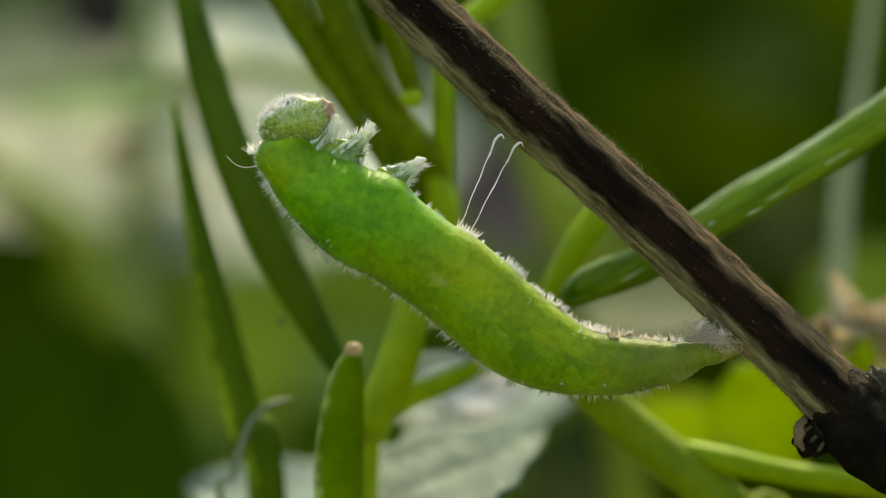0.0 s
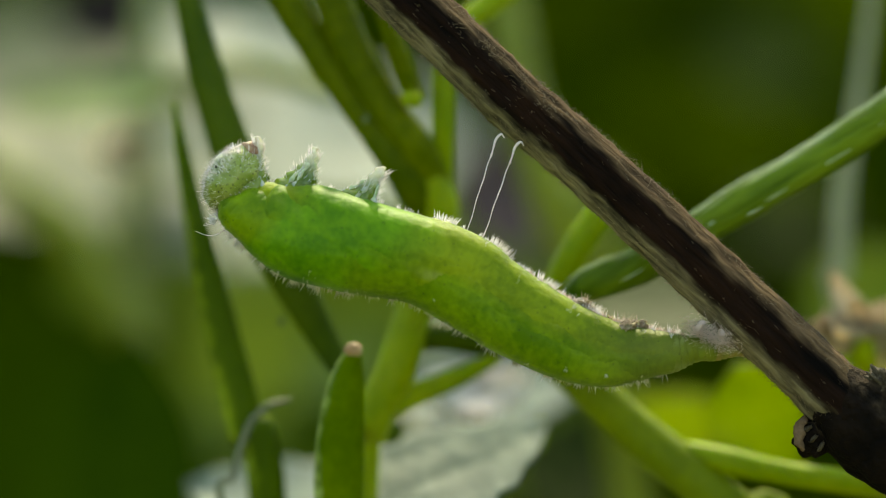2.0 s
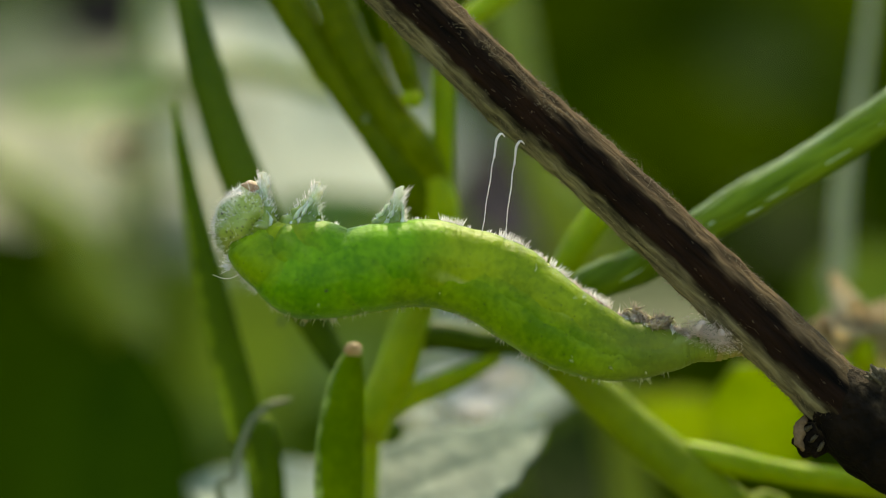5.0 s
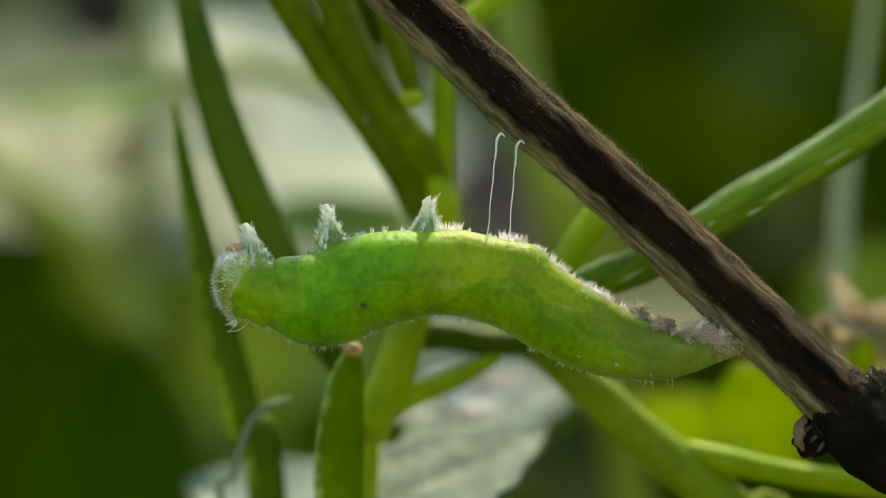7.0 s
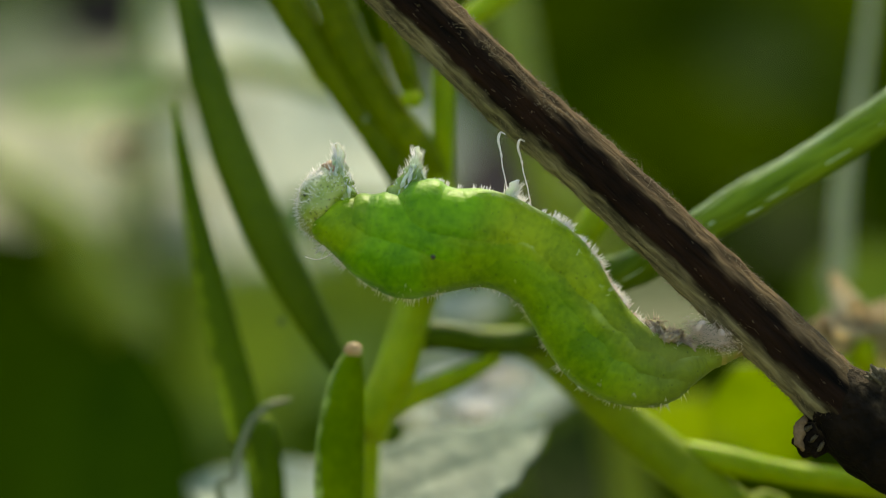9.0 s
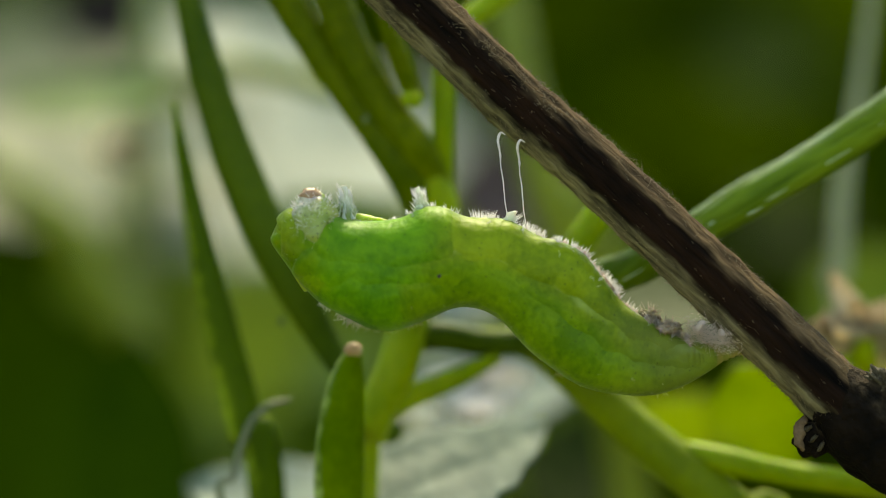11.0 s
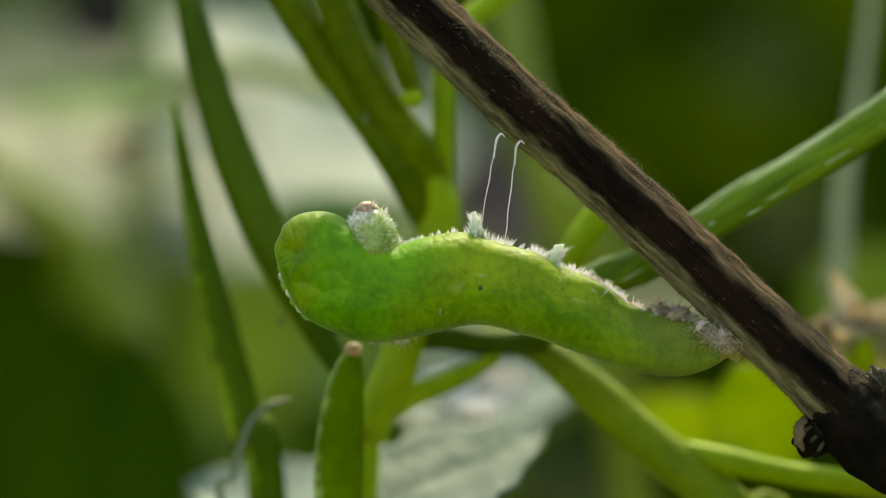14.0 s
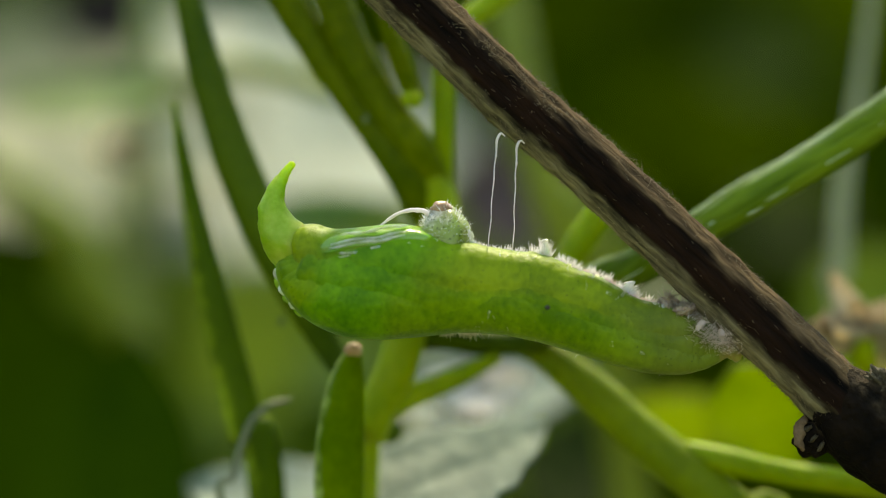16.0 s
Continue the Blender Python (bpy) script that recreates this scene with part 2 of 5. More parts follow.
LEAF_OLIVE = surface("leaf_olive", (0.135, 0.205, 0.0293), (0.31, 0.4, 0.0978), 0.6, 45, 300, 0.5, 0.0003, through_light=0.5, spec=0.15)
LEAF_LIME = surface("leaf_lime", (0.276, 0.378, 0.024), (0.449, 0.54, 0.066), 0.5, 90, 700, 0.5, 0.0002, through_light=0.6, spec=0.3)
LEAF_GREEN = surface("leaf_green", (0.06, 0.12, 0.012), (0.12, 0.22, 0.025), 0.5, 80, 600, 0.5, 0.0002, through_light=0.35)
PETAL_DRY = surface("petal_dry", (0.5, 0.4, 0.27), (0.72, 0.62, 0.46), 0.7, 300, 1200, 0.7, 0.0003, through_light=0.55)
PETAL_BROWN = surface("brown_rim", (0.06, 0.035, 0.02), (0.2, 0.13, 0.08), 0.8, 900, 3000, 0.8, 0.0002, spec=0.2)
PETAL_PINK = surface("petal_pink", (0.78, 0.683, 0.659), (0.95, 0.95, 0.915), 0.7, 300, 1200, 0.7, 0.0003, through_light=0.3)
# pale tone for the pod's waxy mottles and its painted highlights
WAX_GLINT = surface("wax_glint", (0.26, 0.351, 0.169), (0.598, 0.676, 0.494), 0.4, 900, 3000, 0.5, 0.0001)
POD_TIP = surface("pod_tip", (0.35, 0.2, 0.1), (0.6, 0.45, 0.3), 0.6, 900, 3000, 0.6, 0.0001)
TENDRIL = surface("tendril", (0.08, 0.095, 0.055), (0.16, 0.18, 0.11), 0.5, 300, 1500, 0.3, 0.0001)
# far half has its shade in the colour; unseen near half is lightened as fill
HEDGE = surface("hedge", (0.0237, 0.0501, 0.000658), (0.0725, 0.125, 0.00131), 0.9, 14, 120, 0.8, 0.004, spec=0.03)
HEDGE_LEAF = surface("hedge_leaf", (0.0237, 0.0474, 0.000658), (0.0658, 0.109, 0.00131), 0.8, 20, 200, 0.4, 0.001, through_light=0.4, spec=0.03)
HEDGE_FILL = surface("fill_hedge", (0.1, 0.16, 0.018), (0.21, 0.31, 0.045), 0.8, 14, 120, 0.8, 0.004, spec=0.2)
# lighter than the soil would be, to throw fill light up from below
SOIL = surface("soil", (0.13, 0.14, 0.05), (0.3, 0.3, 0.13), 0.9, 12, 180, 1.0, 0.004)
BACKDROP_BROWN = surface("backdrop_brown", (0.0655, 0.0391, 0.0367), (0.112, 0.0707, 0.0673), 0.8, 60, 500, 0.6, 0.0005)


# ---- building tools ----
def mm(v):
    return Vector([a * 0.001 for a in v])


def part(name, bm, material, parent=None, label="", smooth=True):
    me = bpy.data.meshes.new(name)
    bm.normal_update()
    bm.to_mesh(me)
    bm.free()
    for p in me.polygons:
        p.use_smooth = smooth
    me.materials.append(material)
    ob = new(name, me)
    if parent:
        ob.parent = parent
    return tagged(ob, label)


def thing(name, at, label, category, group="", kind=""):
    ob = new(name)
    ob.location = at
    ob.empty_display_size = 0.005
    return tagged(ob, label, category, group, kind)


def glide(points, n):
    """n + 1 places evenly along a smooth line through the points."""
    p = [Vector(a) for a in points]
    p = [2 * p[0] - p[1]] + p + [2 * p[-1] - p[-2]]
    out = []
    spans = len(p) - 3
    for i in range(n + 1):
        u = min(i / n * spans, spans - 1e-6)
        k, f = int(u), u - int(u)
        a, b, c, d = p[k:k + 4]
        out.append(0.5 * ((2 * b) + (c - a) * f + (2 * a - 5 * b + 4 * c - d) * f ** 2 + (3 * b - a - 3 * c + d) * f ** 3))
    return out


def tube(bm, points, radii, n=24, seg=14, rough=0.0, grain=300.0, ridges=0, ridge_depth=0.0, flat=1.0, caps=True, seed=0.0):
    """A tapering stem along the points, with uneven skin, length-wise ridges and closed, rounded ends."""
    line = glide(points, n)
    rad = [v.x for v in glide([(r, 0, 0) for r in radii], n)]
    side = Vector((0, 1, 0))
    rings = []
    for i, c in enumerate(line):
        t = (line[min(i + 1, n)] - line[max(i - 1, 0)]).normalized()
        side = (side - t * side.dot(t)).normalized()
        up = t.cross(side)
        ring = []
        for j in range(seg):
            a = 2 * math.pi * j / seg
            d = side * math.cos(a) * flat + up * math.sin(a)
            r = rad[i] * (1 + ridge_depth * math.cos(ridges * a))
            if rough:
                q = (c + d * rad[i]) * grain + Vector((seed, seed, seed))
                r += rough * noise.noise(q) + 0.5 * rough * noise.noise(q * 2.7)
            ring.append(bm.verts.new(c + d * max(r, 1e-6)))
        rings.append(ring)
    for a, b in zip(rings, rings[1:]):
        for j in range(seg):
            bm.faces.new((a[j], a[(j + 1) % seg], b[(j + 1) % seg], b[j]))
    if caps:
        for ring, i, sgn in ((rings[0], 0, -1), (rings[-1], n, 1)):
            t = (line[min(i + 1, n)] - line[max(i - 1, 0)]).normalized()
            tip = bm.verts.new(line[i] + t * sgn * rad[i] * 0.7)
            for j in range(seg):
                f = (ring[j], ring[(j + 1) % seg], tip)
                bm.faces.new(f if sgn > 0 else f[::-1])
    return line, rad


def hair(bm, root, tip, r):
    d = (tip - root).normalized()
    s = d.orthogonal().normalized()
    q = d.cross(s)
    ring = [bm.verts.new(root + (s * math.cos(a) + q * math.sin(a)) * r) for a in (0, 2.094, 4.189)]
    top = bm.verts.new(tip)
    for i in range(3):
        bm.faces.new((ring[i], ring[(i + 1) % 3], top))


def blob(bm, centre, size, turn=None, seg=16, rings=10, rough=0.0, grain=1000.0, seed=0.0):
    """A rounded lump with an uneven skin."""
    m = turn or Matrix.Identity(3)
    res = bmesh.ops.create_uvsphere(bm, u_segments=seg, v_segments=rings, radius=1.0)
    for v in res["verts"]:
        k = 1 + rough * noise.noise(v.co * grain + Vector((seed, 0, seed)))
        v.co = Vector(centre) + m @ Vector((v.co.x * size[0] * k, v.co.y * size[1] * k, v.co.z * size[2] * k))


def leaf_mesh(length, width, thick=0.00025, curl=0.15, wave=0.04, point=0.8, teeth=0, seed=0.0, nu=26, nv=10):
    """A leaf in the x-z plane from its stalk at the origin along +x, with midrib, side veins, waves and real thickness."""
    bm = bmesh.new()
    top, bot = [], []
    for i in range(nu + 1):
        u = i / nu
        w = width * max(math.sin(math.pi * min(u ** point, 1.0)), 0.0) ** 0.75 + 0.0004 * (1 - u)
        if teeth:
            w *= 1 + 0.07 * math.sin(teeth * u * math.pi * 2)
        rt, rb = [], []
        for j in range(-nv, nv + 1):
            v = j / nv
            y = -curl * width * (1 - math.cos(v * 1.3)) * 2 - curl * length * 0.6 * u * u
            y += wave * width * noise.noise(Vector((u * 4 + seed, v * 2.3, seed)))
            y += 0.03 * width * math.exp(-abs(v) * 9) - 0.006 * width * math.cos((u * 9 - abs(v) * 2.2) * 2 * math.pi) * (1 - abs(v))
            p = Vector((u * length, y, v * w))
            rt.append(bm.verts.new(p + Vector((0, -thick / 2, 0))))
            rb.append(bm.verts.new(p + Vector((0, thick / 2, 0))))
        top.append(rt)
        bot.append(rb)
    k = 2 * nv
    for i in range(nu):
        for j in range(k):
            bm.faces.new((top[i][j], top[i + 1][j], top[i + 1][j + 1], top[i][j + 1]))
            bm.faces.new((bot[i][j], bot[i][j + 1], bot[i + 1][j + 1], bot[i + 1][j]))
        for j in (0, k):
            f = (top[i][j], bot[i][j], bot[i + 1][j], top[i + 1][j])
            bm.faces.new(f if j == 0 else f[::-1])
    for i in (0, nu):
        for j in range(k):
            f = (top[i][j], top[i][j + 1], bot[i][j + 1], bot[i][j])
            bm.faces.new(f if i == 0 else f[::-1])
    return bm


def leaf(parent, stalk_end, length, width, roll, lean, material, label="", name="leaf", **more):
    """A leaf part from its stalk's end: roll turns it in the upright plane, lean lays its top backwards."""
    ob = part(name, leaf_mesh(length * 0.001, width * 0.001, **more), material, parent, label)
    base = parent.location if parent else Vector()
    ob.matrix_local = (Matrix.Translation(mm(stalk_end) - base) @ Matrix.Rotation(radians(-lean), 4, "X")
                       @ Matrix.Rotation(radians(-roll), 4, "Y"))
    return ob


def stem(parent, points, radii, material, name="stem", label="", **more):
    bm = bmesh.new()
    base = parent.location if parent else Vector()
    tube(bm, [mm(p) - base for p in points], [r * 0.001 for r in radii], **more)
    return part(name, bm, material, parent, label)


# ---- ground and hedge ----
def ground():
    bm = bmesh.new()
    rings = [0.0, 0.05, 0.12, 0.2, 0.3, 0.42, 0.6, 1, 2, 5, 15, 60, 300, 1500]
    prev = None
    for r in rings:
        row = []
        for j in range(48):
            a = 2 * math.pi * j / 48
            p = Vector((r * math.cos(a), r * math.sin(a), 0))
            p.z = 0.008 * noise.noise(p * 14) if r < 1 else 0.0
            row.append(bm.verts.new(p))
        if prev:
            for j in range(48):
                bm.faces.new((prev[j], row[j], row[(j + 1) % 48], prev[(j + 1) % 48]))
        prev = row
    bmesh.ops.remove_doubles(bm, verts=bm.verts, dist=1e-5)
    tagged(part("ground", bm, SOIL), "unseen mossy soil under the plants, made pale to bounce light up", "ground", kind="structure")


def hedge():
    bm = bmesh.new()
    n = 96
    rows = []
    for z in [i * 0.04 for i in range(-1, 15)]:
        row = []
        for j in range(n):
            a = 2 * math.pi * j / n
            q = Vector((math.cos(a) * 3, math.sin(a) * 3, z * 7))
            r = 0.55 + 0.05 * noise.noise(q) + 0.03 * noise.noise(q * 3)
            tall = 0.7 - 0.36 * min(max(-0.2 - 1.6 * math.sin(a), 0.0), 1.0)   # lowered on the unseen side to let in more skylight
            row.append(bm.verts.new((r * math.cos(a), r * math.sin(a), z * tall + 0.03 * noise.noise(q * 2))))
        rows.append(row)
    for a, b in zip(rows, rows[1:]):
        for j in range(n):
            bm.faces.new((a[j], b[j], b[(j + 1) % n], a[(j + 1) % n]))
    bank = tagged(part("backdrop", bm, HEDGE), "dense green bank of leaves, its shade painted in dark, far out of focus", "hedge", kind="structure")
    bank.data.materials.append(HEDGE_FILL)
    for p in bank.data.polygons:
        p.material_index = 1 if p.center.y < -0.1 else 0   # the unseen half is made paler to bounce fill light
    rng = random.Random(4)
    bm = bmesh.new()
    for _ in range(4200):
        a = rng.uniform(0, 2 * math.pi)
        z = rng.uniform(0.0, 0.4 if math.sin(a) > -0.1 else 0.2)
        r = rng.uniform(0.34, 0.62) if math.sin(a) > 0.3 else rng.uniform(0.47, 0.68)
        c = Vector((r * math.cos(a), r * math.sin(a), z))
        m = Euler((rng.uniform(-1, 1), rng.uniform(-1, 1), rng.uniform(0, 6.3))).to_matrix()
        s = rng.uniform(0.012, 0.03)
        pts = [(-1, 0, 0), (-0.3, 0.45, 0.1), (0.5, 0.35, 0.05), (1, 0, -0.15), (0.5, -0.35, 0.05), (-0.3, -0.45, 0.1)]
        v = [bm.verts.new(c + m @ (Vector(p) * s)) for p in pts]
        mid = bm.verts.new(c + m @ Vector((0, 0, -0.06 * s)))
        for i in range(6):
            bm.faces.new((v[i], v[(i + 1) % 6], mid))
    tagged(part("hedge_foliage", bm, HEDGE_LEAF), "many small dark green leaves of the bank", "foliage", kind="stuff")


ground()
hedge()


# ---- the twig ----
def twig():
    top = thing("dry_twig", (0.14, 0.02, 0.0), "dry brown woody twig slanting up, downy grey along its edges", "twig")
    base = top.location
    pts = [(-6.6, 0, 267.3), (-0.5, 0, 261.7), (3.7, 0, 257.7), (8.2, 0, 253.8), (15.8, 0, 246.7), (20.3, 0, 242.4), (23.9, 0, 238.8), (34, 1, 228), (70, 6, 180), (110, 14, 90), (140, 20, -4)]
    bm = bmesh.new()
    rad = [1.55, 1.58, 1.6, 1.62, 1.7, 1.74, 1.8, 1.75, 1.7, 2.0, 2.3]
    line, rr = tube(bm, [mm(p) - base for p in pts], [r * 0.001 for r in rad], n=260, seg=48, rough=0.00011, grain=1000,
                    ridges=7, ridge_depth=0.025)
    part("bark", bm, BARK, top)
    # downy fibres and splinters along the bark
    rng = random.Random(9)
    bm = bmesh.new()
    for _ in range(5200):
        i = rng.randrange(8, 180)
        t = (line[i + 1] - line[i]).normalized()
        s = t.cross(Vector((0, 1, 0))).normalized()
        a = rng.choice((0, math.pi)) + rng.gauss(0, 0.6)
        d = s * math.cos(a) + Vector((0, 1, 0)) * math.sin(a)
        root = line[i] + t * rng.uniform(0, 0.0004) + d * rr[i] * 0.97
        hair(bm, root, root + d * rng.uniform(0.00008, 0.00042) + t * rng.uniform(-0.0005, 0.0005), 0.000014)
    part("bark_down", bm, DOWN, top, "pale grey down")
    # pale leaf scars, frayed into fibres
    for px, sz in (((5, -1.4, 257.2), 1.0), ((8.5, -1.3, 254.4), 0.5), ((2.4, -1.3, 260), 0.5), ((16.1, -1.4, 247.1), 0.6), ((0.5, -1.4, 261.3), 0.5)):
        bm = bmesh.new()
        way = Vector((0.72, 0, -0.69))
        for _ in range(int(90 * sz)):
            c = way * rng.gauss(0, 0.0006 * sz) + way.cross(Vector((0, 1, 0))) * rng.gauss(0, 0.0003 * sz) + Vector((0, rng.uniform(-0.0001, 0.0002), 0))
            d = way * rng.gauss(0, 0.0003) + Vector((rng.gauss(0, 0.0002), rng.gauss(-0.00005, 0.0001), rng.gauss(0, 0.0002)))
            hair(bm, c, c + d, rng.uniform(0.00002, 0.00004))
        part("leaf_scar", bm, DOWN, top, "frayed pale scar").location = mm(px) - base
    # swollen node with its side bud
    bm = bmesh.new()
    blob(bm, mm((22.3, 0, 240.5)) - base, (0.0044, 0.0021, 0.0024), Euler((0, radians(44), 0)).to_matrix(), 40, 26, rough=0.1, grain=2.6, seed=3)
    part("node", bm, NODE_BARK, top, "dark swollen knot")
    bm = bmesh.new()
    blob(bm, mm((22.8, -0.4, 243)) - base, (0.001, 0.0009, 0.0006), Euler((0, radians(40), 0)).to_matrix(), 36, 24, 0.6, 3.2, 7)
    part("knob", bm, SCAR, top, "mossy mottled lump")
    # a broken side bud: dark core, brown rim, glossy grey bud scales
    bm = bmesh.new()
    blob(bm, (0, 0, 0), (0.0009, 0.0007, 0.001), Euler((0, radians(30), 0)).to_matrix(), 26, 18, 0.35, 2.6, 4)
    bud = part("bud", bm, NODE_BARK, top, "small broken bud")
    bud.location = mm((19.2, -0.2, 240.2)) - base
    off = base + bud.location
    bm = bmesh.new()
    tube(bm, [mm(p) - off for p in ((18.8, -0.4, 241.4), (18.5, -0.6, 240.9), (18.4, -0.7, 240.2), (18.6, -0.6, 239.6))], [0.00012, 0.00024, 0.00026, 0.00014], n=24, seg=14, rough=0.00018, grain=2600)
    part("bud_rim", bm, PETAL_BROWN, bud, "torn brown rim")
    for k, at in enumerate(((18.8, -0.7, 240.7), (19.1, -0.8, 240.2), (19.5, -0.8, 239.8))):
        bm = bmesh.new()
        blob(bm, (0, 0, 0), (0.0003, 0.0002, 0.00012), Euler((0, radians(-30 - 15 * k), 0)).to_matrix(), 20, 14, 0.6, 3.0, k)
        part("bud_scale", bm, SCAR, bud, "rough grey scale").location = mm(at) - off
    return top


twig()


# ---- the seed-pod plant close behind ----
def near_plant():
    top = thing("pod_plant", (-0.004, 0.01, 0.0), "green plant with upright slender seed pods and pale leaves", "plant")
    # main stem, from the soil up to its fork
    stem(top, [(-4, 10, -4), (-6, 10, 120), (-5, 9, 200), (-4.5, 8, 235.8), (-4, 8, 240.1), (-2.5, 8, 243.5), (-1.5, 9, 246.9), (-0.3, 10, 250.7), (-0.5, 9.5, 253.5), (-1.5, 9, 255.6)],
         [2.2, 1.6, 1.3, 0.93, 1.02, 1.08, 1.00, 1.25, 1.06, 0.62], STEM, "main_stem", n=60, rough=0.00005, ridges=4, ridge_depth=0.03)
    stem(top, [(0.2, 11, 250.3), (-2, 9, 254.1), (-4.5, 9, 257.4), (-7, 9, 261.1), (-9.8, 9, 265.6), (-12, 9, 269.3)],
         [1.26, 1.12, 0.87, 0.93, 1.00, 0.93], POD, "seed_pod", n=40, rough=0.00006, flat=0.8)
    stem(top, [(-0.3, 9.5, 253.5), (-1.5, 8.5, 255.6), (-3.2, 8.5, 257.8), (-5.1, 8.5, 261.2), (-6.8, 8.5, 265.6)],
         [0.93, 1.02, 1.02, 1.08, 1.05], POD, "seed_pod", n=40, rough=0.00006, flat=0.8)
    stem(top, [(-1.5, 8, 258.1), (-2.2, 7.5, 259.9), (-2.9, 7, 262), (-4.1, 7, 265.4)], [0.56, 0.62, 0.53, 0.43], POD, "seed_pod", n=24)
    bm = bmesh.new()
    blob(bm, mm((-1.7, 7.5, 258.2)) - top.location, (0.0006, 0.0006, 0.00055), rough=0.15, grain=2, seed=2)
    part("pod_end", bm, STEM, top)
    stem(top, [(-0.1, 10, 253.2), (0, 9, 256.6), (0.1, 9, 259.7), (1.1, 10, 262.3), (3.7, 11, 264.6), (6.5, 12, 266.9)],
         [0.75, 0.65, 0.69, 0.69, 0.75, 0.62], STEM, "side_stem", n=30)
    # two long slender pods, farther from the fork
    stem(top, [(-15, 10, 267.3), (-13.5, 10, 261.3), (-12, 10, 256.3), (-10.1, 10, 251.6), (-8, 10, 247.5), (-5.7, 10, 243.4), (-3.7, 9, 240.5)],
         [0.44, 0.94, 1.19, 1.29, 1.13, 0.69, 0.44], POD_DARK, "seed_pod", n=50, flat=0.7, rough=0.00005)
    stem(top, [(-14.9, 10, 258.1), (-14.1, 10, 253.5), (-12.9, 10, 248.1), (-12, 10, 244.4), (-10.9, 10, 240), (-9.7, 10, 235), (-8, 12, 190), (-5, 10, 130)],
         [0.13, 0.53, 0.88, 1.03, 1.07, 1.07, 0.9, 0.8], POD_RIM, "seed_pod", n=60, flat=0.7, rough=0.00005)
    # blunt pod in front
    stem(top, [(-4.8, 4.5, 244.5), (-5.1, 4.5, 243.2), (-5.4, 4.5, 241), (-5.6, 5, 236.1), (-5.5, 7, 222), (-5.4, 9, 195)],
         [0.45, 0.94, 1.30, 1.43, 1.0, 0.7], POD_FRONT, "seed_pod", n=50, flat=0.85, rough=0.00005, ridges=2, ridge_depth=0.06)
    bm = bmesh.new()
    blob(bm, mm((-4.8, 4.3, 244.6)) - top.location, (0.00048, 0.00045, 0.00042), rough=0.25, grain=2.4, seed=5)
    part("pod_tip", bm, POD_TIP, top, "dry brown pod tip")
    for at, r in (((-8.9, 8.7, 246.0), 0.3), ((-4.2, 7.2, 257.1), 0.28)):
        bm = bmesh.new()
        blob(bm, (0, 0, 0), (r * 0.0005, r * 0.0003, r * 0.001), Euler((0, radians(20), 0)).to_matrix(), 16, 10, 0.2, 2.0, r)
        part("pale_scar", bm, LEAF_GREY, top, "small pale scar").location = mm(at) - top.location
    # stalk and the waxy pod behind the twig
    stem(top, [(-2.1, 9, 245), (-0.1, 9.5, 245.2), (2.4, 10, 244.8), (4.9, 9, 245), (6.6, 7, 246.3)], [0.81, 0.84, 0.78, 0.69, 0.55], POD_DARK, "pod_stalk", n=24)
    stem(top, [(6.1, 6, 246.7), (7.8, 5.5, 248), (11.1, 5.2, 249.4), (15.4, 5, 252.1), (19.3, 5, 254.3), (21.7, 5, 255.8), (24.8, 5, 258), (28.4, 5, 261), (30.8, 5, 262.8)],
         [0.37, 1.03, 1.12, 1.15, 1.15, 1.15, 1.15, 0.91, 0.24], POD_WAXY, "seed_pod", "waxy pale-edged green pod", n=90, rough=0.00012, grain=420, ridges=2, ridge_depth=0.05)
    # waxy mottles and the pod's highlights, built as thin pale slivers
    for at, ln in (((23.2, 3.9, 256.6), 0.8), ((18.9, 3.95, 254.3), 0.7), ((16.6, 3.85, 252.0), 0.7), ((25.4, 4.0, 257.7), 0.6), ((14.4, 3.95, 251.4), 0.8), ((12.2, 4.1, 250.0), 0.9), ((21.2, 3.9, 255), 0.9), ((20.7, 3.9, 254.7), 0.5), ((17.8, 3.9, 252.9), 1.0), ((10.1, 4, 248.6), 1.0), ((9.2, 4.5, 248.9), 1.5), ((8.6, 4.6, 248.2), 1.2)):
        bm = bmesh.new()
        blob(bm, (0, 0, 0), (0.0007 * ln, 0.0001, 0.00004), Euler((0, radians(-30), 0)).to_matrix(), 16, 10, 0.3, 2.5, ln)
        part("wax_streak", bm, WAX_GLINT, top).location = mm(at) - top.location
    stem(top, [(4.9, 10, 245.3), (6.3, 9, 248), (7.3, 8.5, 250), (8.6, 8.5, 251.9), (9.3, 8.5, 252.8)], [0.56, 0.81, 0.84, 0.81, 0.69], STEM, "side_stem", n=24)
    stem(top, [(-4, 8, 240.6), (-2, 8.5, 241.8), (0.5, 9, 242.8), (3, 9.5, 244)], [0.68, 0.68, 0.62, 0.37], STEM, "side_stem", n=20)
    # thick side stem running down to the soil, its paler twiglet, and the lime leaf
    stem(top, [(2.1, 10, 245), (5, 10, 244.6), (7.7, 9, 242.6), (10.6, 8.5, 240), (13.3, 8, 237.8), (16.3, 8, 235.3), (19.1, 8, 232.7), (24, 9, 205), (28, 10, 120), (29, 10, -4)],
         [0.63, 0.88, 1.15, 1.24, 1.27, 1.30, 1.30, 1.2, 1.3, 1.6], STEM_MID, "side_stem", n=70, rough=0.00005)
    stem(top, [(13.3, 8, 238.9), (15.6, 7.5, 238.4), (18.4, 7.5, 237.8), (21.2, 7.5, 237.4), (24.3, 7.5, 237), (27.7, 8, 236.3)],
         [0.62, 0.74, 0.65, 0.68, 0.68, 0.43], STEM, "side_stem", n=36)
